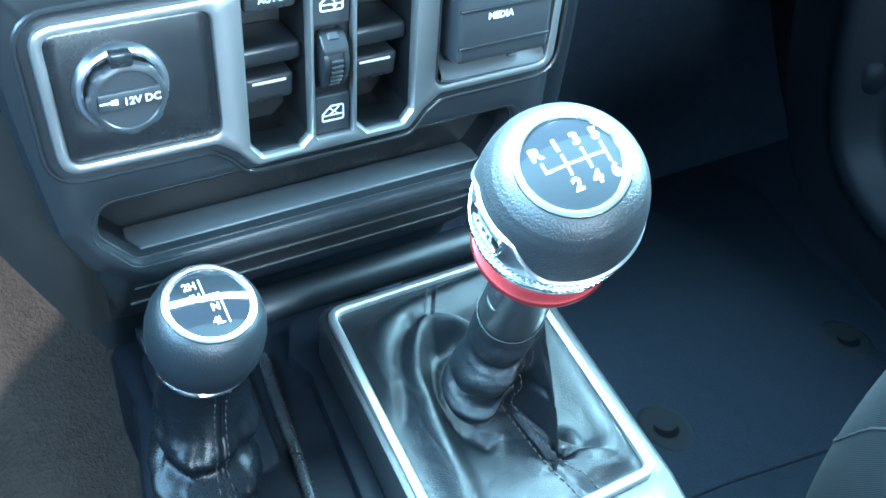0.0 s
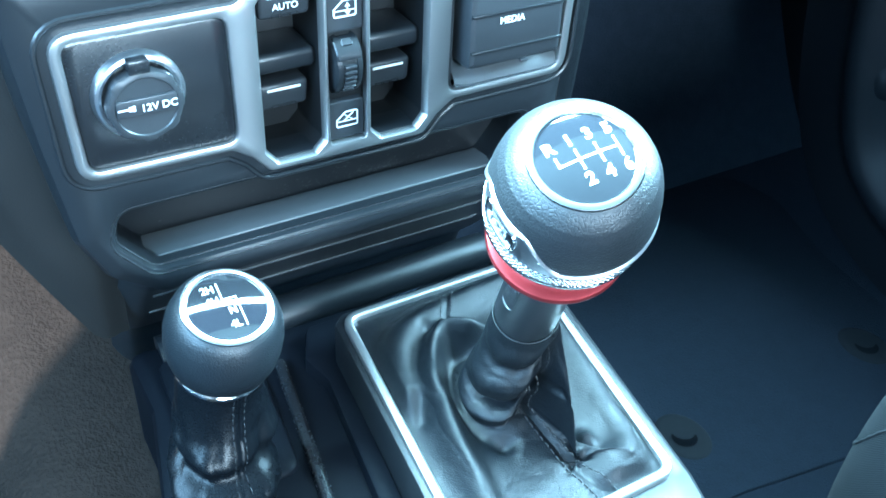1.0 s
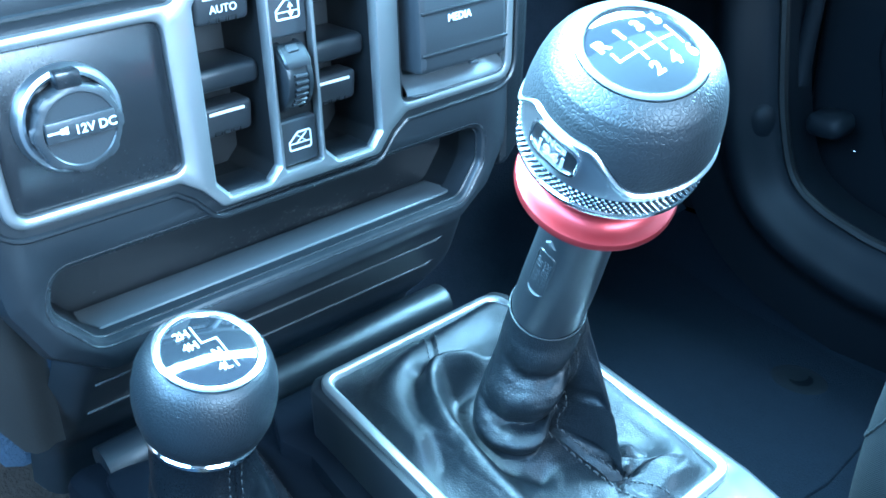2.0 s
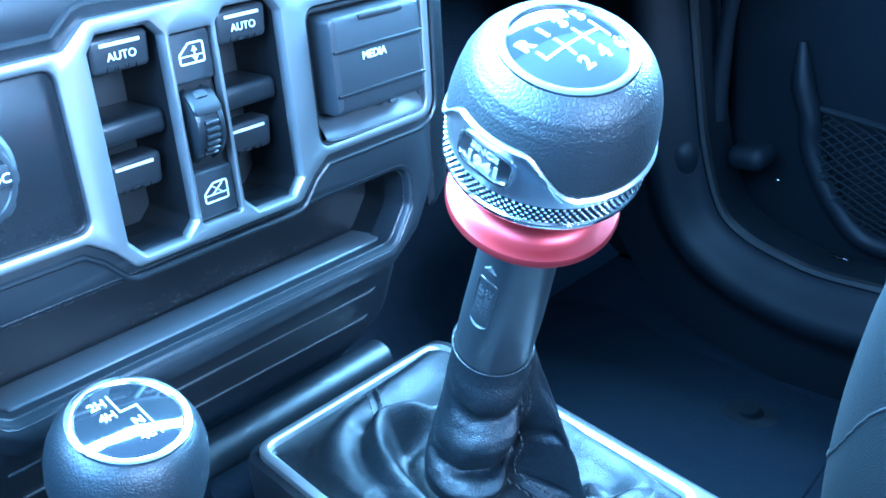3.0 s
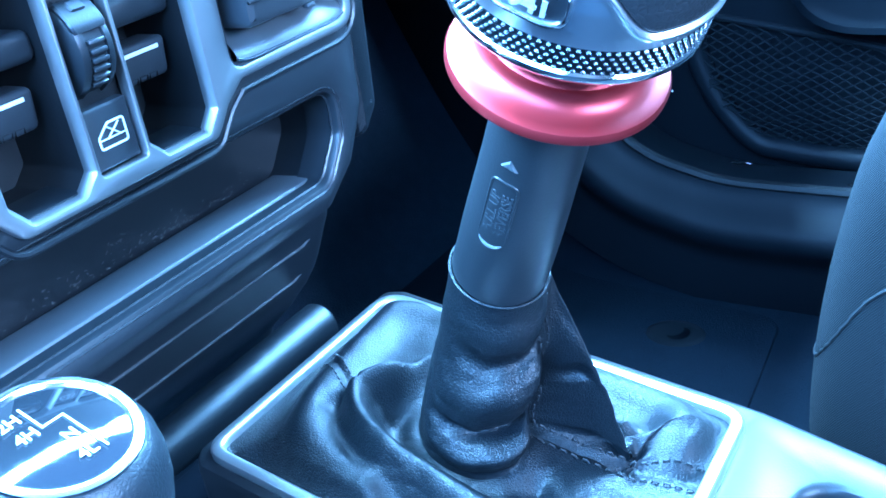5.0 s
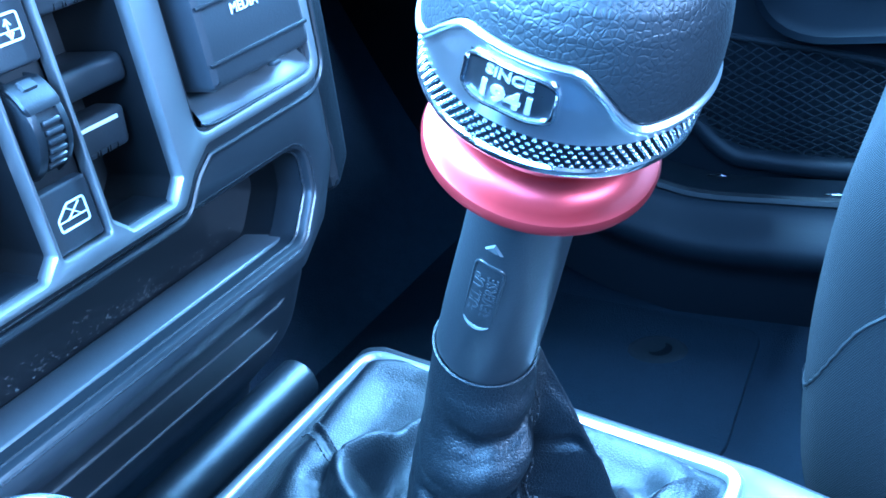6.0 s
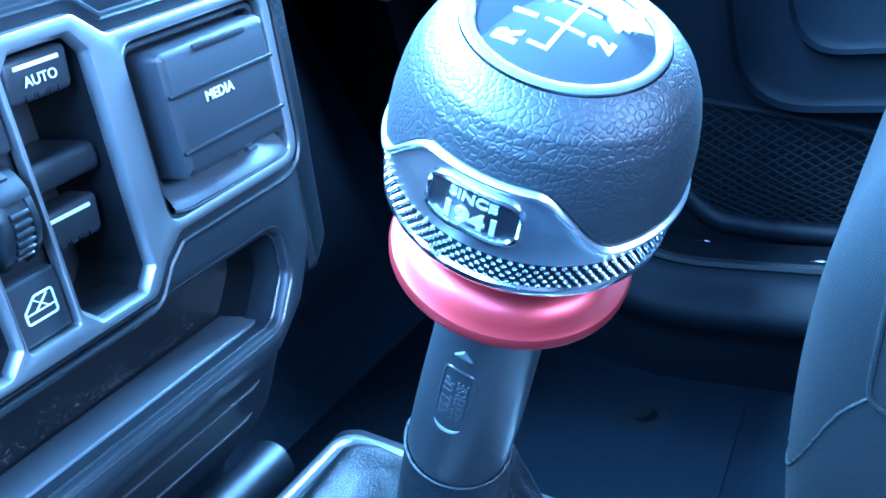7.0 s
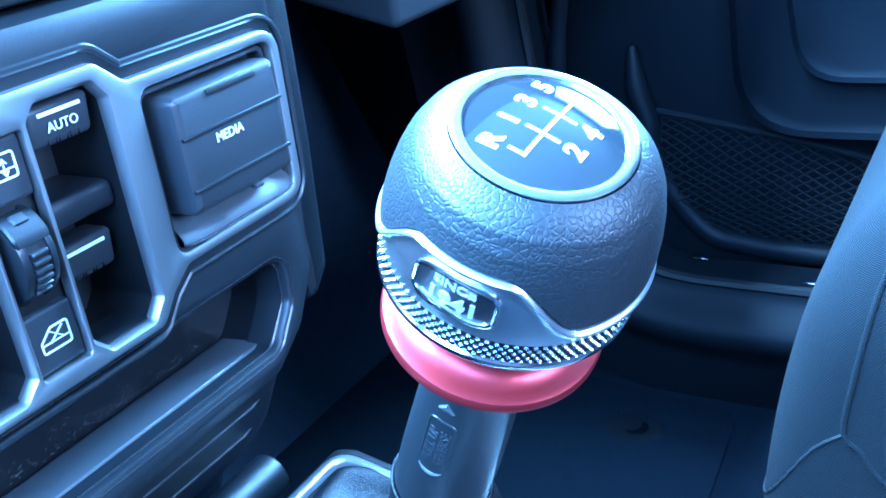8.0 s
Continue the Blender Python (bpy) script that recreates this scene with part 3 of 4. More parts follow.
def media_port():
    port = thing("media_port", "closed black media port cover marked media", "media port", at=pose(0.0825, FACE, 0.4750))
    part("frame", slab(box2(-0.0310, -0.0278, 0.0300, 0.0265, 0.0035), [box2(-0.0290, -0.0274, 0.0282, 0.0245, 0.0035)], -0.0005, 0.008, 0.0012), M_PLASTIC, port)
    cover = part("cover", slab(rounded([(-0.0255, -0.0168), (0.0255, -0.0168), (0.0255, 0.0230), (-0.0255, 0.0230)], 0.003, 4), [], -0.0085, 0.006, 0.0030), M_PLASTIC, port, "black hinged cover")
    for z in (0.0095, -0.0080):
        part("crease", block(-0.0245, 0.0245, -0.0092, -0.0080, z - 0.0010, z + 0.0004, 0.0004), M_PANEL, cover)
    word("MEDIA", 0.0045, on_face(-0.0035, -0.0087, 0.0052), cover, bold=0.00004)
    part("finger_lip", sheet(lambda u, v: (-0.0285 + 0.0570 * u, -0.0022 + 0.0088 * v ** 1.5, -0.0272 + 0.0104 * v + 0.0016 * abs(2 * u - 1) ** 8), 12, 10), M_LEDGE, port, "satin finger lip")
    part("lip_edge", tube([(-0.0285 + 0.0570 * k / 24, -0.0022, -0.0272 + 0.0016 * abs(k / 12 - 1) ** 8) for k in range(25)], 0.0006, 8), M_SATIN, port)
    part("slot", block(-0.010, 0.014, -0.0090, -0.0070, 0.0195, 0.0215, 0.0003), M_RECESS, cover)
    part("catch", block(0.0030, 0.0072, -0.0088, -0.0060, -0.0176, -0.0160, 0.0005), M_PLASTIC, cover)
    return port


media_port()

# ---- console ----
FRAME_Q = [(-0.0238, 0.1890), (0.0838, 0.1920), (0.1003, 0.3435), (-0.0102, 0.3415)]
DECK = 0.3318


def console_z(x, y):
    """How much higher the console's sloping top lies here than at the lever's foot."""
    return 0.0743 * (max(y, 0.08) - 0.27) - 0.0136 * (x - 0.035)


def sloped(u, y, v):
    """From an outline seen from above to the console's sloping top: y grows downwards from the given height."""
    return (u, v, -y + console_z(u, v))



def center_console():
    con = thing("center_console", "dark plastic centre console between the front seats", "console")
    low = [(-0.135, -0.40), (0.035, -0.40), (0.062, 0.10), (0.100, 0.345), (0.104, 0.372), (-0.098, 0.398), (-0.106, 0.394), (-0.105, 0.356), (-0.116, 0.305)]
    part("console_body", slab(rounded(low, 0.008, 4), [], -0.2985, -0.005, 0.005, place=sloped), M_INLAY, con, "black lower console")
    deck = [(-0.0275, 0.185), (-0.050, -0.38), (0.036, -0.38), (0.069, 0.10), (0.0905, 0.190), (0.1070, 0.340), (0.1035, 0.3480), (-0.0080, 0.3460), (-0.0140, 0.3400)]
    hole = offset(rounded(FRAME_Q, 0.011, 6), 0.003)
    cup = rounded([(-0.020, 0.020), (0.040, 0.020), (0.0655, 0.171), (0.004, 0.166)], 0.014, 6)
    part("deck", slab(rounded(deck, 0.006, 4), [hole, cup], -DECK, -0.297, 0.003, place=sloped, wall=-0.302), M_DECK, con, "grey satin deck behind the gear lever")
    tray = bmesh.new()
    tray.faces.new([tray.verts.new(sloped(x, -0.3035, y)) for x, y in offset(cup, -0.002)])
    part("tray", tray, M_RECESS, con, "dark tray floor behind the lever")
    panel = [(-0.030, 0.180), (-0.0120, 0.3380), (-0.0080, 0.3440), (0.0990, 0.3460), (0.1020, 0.3660), (0.0980, 0.3700), (-0.0165, 0.3680), (-0.0195, 0.3650), (-0.0275, 0.3470), (-0.0228, 0.3300), (-0.0330, 0.2480), (-0.0420, 0.180)]
    part("inlay", slab(rounded(panel, 0.0018, 2), [], -0.3073, -0.292, 0.0014, place=sloped), M_INLAY, con, "black satin inlay")
    ridge = [(-0.0380, 0.356, 0.3075), (-0.0395, 0.346, 0.3080), (-0.0515, 0.261, 0.3010), (-0.066, 0.16, 0.2935), (-0.076, 0.09, 0.288)]
    part("ridge", tube(ridge, 0.0032, 12), M_GLOSS, con)
    part("lever_plate", slab(rounded([(-0.100, 0.290), (-0.054, 0.290), (-0.046, 0.372), (-0.094, 0.384)], 0.008, 4), [], -0.3015, -0.290, 0.002, place=sloped), M_INLAY, con, "black plate round the transfer lever")
    part("front_roll", tube([(-0.090, 0.3898, 0.3078), (-0.06, 0.3892, 0.3095), (0.0, 0.3885, 0.3115), (0.06, 0.3885, 0.3120), (0.1035, 0.3885, 0.3120)], 0.0102, 28), M_ROLL, con, "soft leathery roll at the console's front")
    return con


center_console()


# ---- gear lever ----
def basis(origin, axis):
    """A pose with its z along axis and its x as near as may be to the world's x."""
    z = Vector(axis).normalized()
    x = (Vector((1, 0, 0)) - z * z.x).normalized()
    y = z.cross(x)
    return Matrix((( x.x, y.x, z.x, origin[0]), (x.y, y.y, z.y, origin[1]), (x.z, y.z, z.z, origin[2]), (0, 0, 0, 1)))


DISC = Vector((0.0020, 0.1883, 0.5119))
KNOB_AXIS = Vector((-0.2654, -0.4928, 1.0)).normalized()
COLLAR = Vector((0.0295, 0.2434, 0.4009))


def knurled_studs(r0, z0, r1, z1, n=84, rows=4):
    """Small flattened studs in staggered rows round a ring."""
    bm = bmesh.new()
    for j in range(rows):
        for i in range(n):
            a = 2 * math.pi * (i + 0.5 * (j % 2)) / n
            f = (j + 0.5) / rows
            r, z = r0 + (r1 - r0) * f, z0 + (z1 - z0) * f
            da, dz = math.pi / n * 0.78, (z1 - z0) / rows * 0.52
            rings = []
            for k, lift in ((0.82, -0.0003), (0.66, 0.00025), (0.32, 0.00050)):
                rings.append([bm.verts.new(((r + lift) * math.cos(a + k * da * math.cos(t)), (r + lift) * math.sin(a + k * da * math.cos(t)), z + k * dz * math.sin(t))) for t in (math.pi / 3 * q for q in range(6))])
            for lo, hi in zip(rings, rings[1:]):
                for k in range(6):
                    bm.faces.new((lo[k], lo[(k + 1) % 6], hi[(k + 1) % 6], hi[k]))
            bm.faces.new(rings[-1])
    return bm


def knob_radius(h):
    """The big knob's radius at height h below its disc (h from 0 down to about -0.04)."""
    pts = [(0.0, 0.0176), (-0.0008, 0.0190), (-0.0022, 0.0208), (-0.0045, 0.0229), (-0.0080, 0.0247), (-0.0120, 0.0259), (-0.0165, 0.0268), (-0.0210, 0.0273), (-0.0255, 0.0274), (-0.0300, 0.0273), (-0.0369, 0.0270)]
    for (h0, r0), (h1, r1) in zip(pts, pts[1:]):
        if h >= h1:
            t = (h0 - h) / (h0 - h1)
            return r0 + (r1 - r0) * t
    return pts[-1][1]


EMBLEM = 182.0


def wave_height(deg):
    """The height of the leather's lower edge round the knob: high over the emblem, low elsewhere."""
    d = abs((deg - EMBLEM + 180) % 360 - 180)
    return -0.0248 + 0.0120 * (1 - smoothstep(20, 54, d))


def gear_lever():
    lever = thing("gear_lever", "six-speed gear lever with a leather knob and red collar", "gear lever", at=Matrix.Translation(COLLAR))
    inv = Matrix.Translation(COLLAR).inverted()
    m = inv @ basis(DISC, KNOB_AXIS)
    n = 120
    # leather cap of the knob, its lower edge following the wave
    def cap(u, v):
        deg = 360 * u
        lo = wave_height(deg)
        h = lo * v ** 1.0
        r = knob_radius(h) + 0.0003 - 0.0009 * smoothstep(0.95, 1.0, v)
        return m @ Vector((r * math.cos(radians(deg)), r * math.sin(radians(deg)), h))
    knob = part("knob", sheet(cap, n, 40, wrap=True), M_KNOB, lever, "pebbled leather knob cap")
    def band(u, v):
        deg = 360 * u
        hi, lo = wave_height(deg) + 0.0004, -0.0284
        h = hi + (lo - hi) * v
        drop = hi - h
        r = knob_radius(h) + 0.0010 * window(drop, 0.0011, 0.0012) - 0.0011 * (v < 0.01) - 0.0003 * smoothstep(0.0015, 0.004, drop)
        return m @ Vector((r * math.cos(radians(deg)), r * math.sin(radians(deg)), h))
    part("trim_band", sheet(band, 160, 36, wrap=True), M_TRIM, knob, "satin chrome wave trim")
    ring = part("knurled_ring", lathe([(0.0270, -0.0282), (0.0267, -0.0346)], 96), M_INLAY, knob, "knurled chrome ring", matrix=m)
    tagged(part("knurl", knurled_studs(0.0271, -0.0284, 0.0268, -0.0343, 92, 5), M_SATIN, ring), kind="stuff")
    part("lower_ring", lathe([(0.0267, -0.0343), (0.0272, -0.0348), (0.0273, -0.0358), (0.0269, -0.0366), (0.0255, -0.0373), (0.016, -0.0373)], 96), M_CHROME, knob, matrix=m)
    part("disc_ring", lathe([(0.0178, -0.0008), (0.0176, 0.0004), (0.0168, 0.0008), (0.0155, 0.0006), (0.0150, -0.0002)], 96), M_SATIN, knob, "satin chrome rim", matrix=m)
    def dome(r):
        return -0.0002 + 0.0019 * (1 - (r / 0.0152) ** 2)
    disc = part("disc", lathe([(0.0152 * k / 12, dome(0.0152 * k / 12)) for k in range(12, -1, -1)], 96), M_DISC, knob, "glossy black shift pattern disc", matrix=m)
    # shift pattern
    lines = bmesh.new()
    def bar(x0, y0, x1, y1, w=0.00032):
        a, b = Vector((x0, y0)), Vector((x1, y1))
        d = (b - a).normalized()
        s = Vector((-d.y, d.x)) * w
        lines.faces.new([lines.verts.new((p.x, p.y, 0)) for p in (a - s - d * w, b - s + d * w, b + s + d * w, a + s - d * w)])
    bar(-0.0089, 0.0, 0.0106, 0.0)
    bar(-0.0089, 0.0, -0.0089, 0.0030)
    for x in (-0.0024, 0.0041, 0.0106):
        bar(x, -0.0032, x, 0.0032)
    bmesh.ops.subdivide_edges(lines, edges=lines.edges[:], cuts=9, use_grid_fill=True)
    for v in lines.verts:
        v.co.y -= 0.0006
        v.co.z = dome(v.co.xy.length) + 0.00016
    bmesh.ops.solidify(lines, geom=lines.faces[:], thickness=0.0001)
    part("shift_pattern", lines, M_WHITE, disc, smooth=False)
    for text, x, y in (("R", -0.0092, 0.0064), ("1", -0.0026, 0.0066), ("3", 0.0039, 0.0066), ("5", 0.0104, 0.0064), ("2", -0.0022, -0.0070), ("4", 0.0043, -0.0070), ("6", 0.0107, -0.0068)):
        bm = lettering(text, 0.0056, 0.00012, 0.00018)
        for v in bm.verts:
            v.co.x, v.co.y = v.co.x + x, v.co.y + y - 0.0004
            v.co.z += dome(v.co.xy.length) + 0.00006
        part("numeral", bm, M_WHITE, disc, smooth=False)
    # emblem plate
    def emblem_plate(u, v):
        deg, h = EMBLEM - 17.6 + 35.2 * u, -0.0206 - 0.0041 + 0.0082 * v
        r = knob_radius(h) - 0.0001
        return m @ Vector((r * math.cos(radians(deg)), r * math.sin(radians(deg)), h))
    part("emblem_plate", sheet(emblem_plate, 16, 6), M_PLATE, knob, "dark satin emblem plate")
    rim = []
    for x, z in rounded([(-1, -1), (1, -1), (1, 1), (-1, 1)], 0.6, 6):
        deg, h = EMBLEM + 18 * x, -0.0206 + 0.0043 * z
        r = knob_radius(h) + 0.0001
        rim.append((r * math.cos(radians(deg)), r * math.sin(radians(deg)), h))
    part("emblem_rim", tube(rim + [rim[0]], 0.00055, 8, caps=False), M_CHROME, knob, matrix=m)
    for text, size, hc in (("SINCE", 0.0026, -0.0182), ("1941", 0.0044, -0.0222)):
        bm = lettering(text, size, 0.00025, 0.00007 if text == "SINCE" else 0.00016)
        for v in bm.verts:
            h = hc + v.co.y
            r = knob_radius(h) - 0.0001 + v.co.z
            a = radians(EMBLEM) + 1.28 * v.co.x / 0.0275
            v.co = Vector((r * math.cos(a), r * math.sin(a), h))
        part("lettering", bm, M_LETTER, knob, smooth=False, matrix=m)
    # red collar
    flange = [(0.0128, -0.0365), (0.0128, -0.0445), (0.0152, -0.0456), (0.0165, -0.0462), (0.0172, -0.0470), (0.0171, -0.0482), (0.0178, -0.0500), (0.0198, -0.0516), (0.0220, -0.0523), (0.0234, -0.0524), (0.0244, -0.0528), (0.0249, -0.0537), (0.0248, -0.0550), (0.0239, -0.0559), (0.0222, -0.0564), (0.0176, -0.0562), (0.0100, -0.0545)]
    part("red_collar", lathe(flange, 120), M_RED, lever, "red anodised reverse lockout collar", matrix=m)
    # shaft, in the knob's line, with a faint bend into the boot
    foot = m.inverted() @ (inv @ COLLAR)
    pts, radii = [], []
    for k in range(15):
        t = k / 14
        h = foot.z + (-0.050 - foot.z) * t
        pts.append(m @ Vector((foot.x * (1 - t) ** 2, foot.y * (1 - t) ** 2, h)))
        radii.append(0.0132 - 0.0010 * smoothstep(0.15, 0.7, t))
    shaft = part("shaft", tube(pts, radii, 48), M_PANEL, lever, "black moulded lever shaft")
    # sunken panel of raised words on the shaft
    def on_shaft(x, h, lift):
        r = 0.0123 + 0.0003 * smoothstep(-0.085, -0.105, h)
        a = radians(180) + x / r
        bend = ((-0.050 - h) / (-0.050 - foot.z)) ** 2
        return m @ Vector((foot.x * bend + (r + lift) * math.cos(a), foot.y * bend + (r + lift) * math.sin(a), h))
    rim = [on_shaft(x, h, 0.0) for x, h in rounded([(-0.0037, -0.1050), (0.0037, -0.1050), (0.0037, -0.0832), (-0.0037, -0.0832)], 0.0022, 5)]
    part("print_rim", tube(rim + [rim[0]], 0.00042, 8, caps=False), M_PANEL, shaft)
    # pale crescent for the highlight on the panel's lower rim
    lip = [on_shaft(0.0034 * math.cos(a), -0.1030 - 0.0022 * math.sin(a), 0.0003) for a in np.linspace(0.25, math.pi - 0.25, 15)]
    part("print_highlight", tube(lip, [0.0002 + 0.0005 * math.sin(math.pi * k / 14) for k in range(15)], 8), M_LEDGE, shaft)
    # words in paler plastic than the shaft, for the light they catch
    for text, x in (("PULL UP", -0.0016), ("REVERSE", 0.0017)):
        bm = lettering(text, 0.0038, 0.00025, 0.00006)
        for v in bm.verts:
            v.co = on_shaft(x - v.co.y, -0.0940 + v.co.x, 0.0001 + v.co.z)
        part("small_print", bm, M_PLASTIC, shaft, smooth=False)
    tri = bmesh.new()
    ends = [on_shaft(x, h, 0.0000) for x, h in ((-0.0024, -0.0785), (0.0024, -0.0785), (0.0, -0.0758))]
    tops = [on_shaft(x, h, 0.0006) for x, h in ((-0.0017, -0.0781), (0.0017, -0.0781), (0.0, -0.0763))]
    low_ring, up_ring = [tri.verts.new(p) for p in ends], [tri.verts.new(p) for p in tops]
    tri.faces.new(up_ring)
    for i in range(3):
        tri.faces.new((low_ring[i], low_ring[(i + 1) % 3], up_ring[(i + 1) % 3], up_ring[i]))
    part("print_arrow", tri, M_LEDGE, shaft, smooth=False)
    return lever


gear_lever()


def ring_points(loop, count):
    """The outline resampled to evenly spaced points."""
    pts = [Vector(p) for p in loop]
    lens = [(pts[(i + 1) % len(pts)] - pts[i]).length for i in range(len(pts))]
    total, out = sum(lens), []
    for k in range(count):
        d, i = total * k / count, 0
        while d > lens[i] and i < len(lens) - 1:
            d -= lens[i]
            i += 1
        out.append(pts[i].lerp(pts[(i + 1) % len(pts)], d / max(lens[i], 1e-9)))
    return out


BOOT_LOOP = ring_points(offset(rounded(FRAME_Q, 0.011, 6), 0.0035), 240)
BOOT_C = Vector((0.038, 0.268))
BOOT_B = basis(COLLAR, Vector((-0.2536, -0.4642, 1.0)))
# where the skirt meets the sleeve round the lever, seen from above: direction, x, y, height over the frame
FOOT = [(-180, 0.0160, 0.2660, 0.006), (-150, 0.0155, 0.2520, 0.006), (-125, 0.0235, 0.2430, 0.008), (-105, 0.0345, 0.2465, 0.013), (-86, 0.0425, 0.2300, 0.012), (-72, 0.0460, 0.2180, 0.005),
        (-61, 0.0510, 0.236, 0.001), (-40, 0.0565, 0.252, 0.001), (0, 0.0635, 0.268, 0.003), (45, 0.0570, 0.2810, 0.006), (90, 0.0400, 0.2855, 0.007), (135, 0.0250, 0.2790, 0.005)]
# crests and hollows of the skirt, seen from above
ROLL = spline([(0.058, 0.286), (0.043, 0.2905), (0.0345, 0.2970), (0.0260, 0.3010), (0.0175, 0.2965), (0.0110, 0.2860), (0.0060, 0.273), (0.0030, 0.259), (0.000, 0.242), (-0.002, 0.222), (-0.004, 0.205)], 4)
HUMP = spline([(0.080, 0.327), (0.050, 0.323), (0.0245, 0.3185), (0.0075, 0.3095), (0.0, 0.297), (-0.004, 0.280)], 4)
VALLEY = spline([(0.0215, 0.3080), (0.0165, 0.3025), (0.0080, 0.2930), (0.0015, 0.2800), (-0.004, 0.264)], 4)
TROUGH = spline([(0.045, 0.2870), (0.034, 0.2885), (0.0225, 0.2870), (0.0170, 0.2790), (0.0135, 0.2680), (0.0135, 0.2500), (0.0200, 0.2370)], 4)
FRONT_SEAM = [Vector((0.0490, 0.3370)), Vector((0.0405, 0.3230)), Vector((0.0270, 0.3020))]
SIDE = spline([(0.090, 0.315), (0.084, 0.280), (0.078, 0.245), (0.073, 0.215), (0.060, 0.205)], 4)
PINCH = Vector((0.0458, 0.2168))


def crest(p, run, width, tail=0.0):
    """1 on a line of points seen from above, falling softly to 0 at its width; tail fades it towards the line's end."""
    best, at = 9.0, 0.0
    for k, (a, b) in enumerate(zip(run, run[1:])):
        d = b - a
        t = min(1.0, max(0.0, (Vector((p.x, p.y)) - a).dot(d) / d.dot(d)))
        far = (Vector((p.x, p.y)) - a - d * t).length
        if far < best:
            best, at = far, (k + t) / (len(run) - 1)
    return math.exp(-(best / width) ** 2) * (1 - tail * at * at)


SEAM_DEG = -105.0


def foot_point(deg):
    """The sleeve's foot in a direction."""
    n = len(FOOT)
    deg = (deg + 180) % 360 - 180
    for i in range(n):
        d0 = FOOT[i][0]
        d1 = FOOT[(i + 1) % n][0] + (360 if i == n - 1 else 0)
        if d0 <= deg <= d1:
            t = (deg - d0) / (d1 - d0)
            p0, p1, p2, p3 = (Vector(FOOT[(i + k) % n][1:]) for k in (-1, 0, 1, 2))
            q = 0.5 * ((2 * p1) + (p2 - p0) * t + (2 * p0 - 5 * p1 + 4 * p2 - p3) * t * t + (3 * p1 - p0 - 3 * p2 + p3) * t ** 3)
            return Vector((q.x, q.y, DECK + console_z(q.x, q.y) + q.z))
    return Vector((0, 0, 0))


BOOT_ANGLES = [math.degrees(math.atan2(q.y - BOOT_C.y, q.x - BOOT_C.x)) for q in BOOT_LOOP]
EDGE_AT = sorted(zip(BOOT_ANGLES, range(len(BOOT_LOOP))))


def edge_point(deg):
    """Where the frame holds the skirt in a direction."""
    deg = (deg + 180) % 360 - 180
    n = len(EDGE_AT)
    for k in range(n):
        a0, i0 = EDGE_AT[k]
        a1, i1 = EDGE_AT[(k + 1) % n]
        if k == n - 1:
            a1 += 360
            deg += 360 if deg < a0 else 0
        if a0 <= deg <= a1:
            q = BOOT_LOOP[i0].lerp(BOOT_LOOP[i1], (deg - a0) / max(a1 - a0, 1e-9))
            return Vector((q.x, q.y, DECK - 0.0005 + console_z(q.x, q.y)))
    q = BOOT_LOOP[EDGE_AT[0][1]]
    return Vector((q.x, q.y, DECK - 0.0005 + console_z(q.x, q.y)))


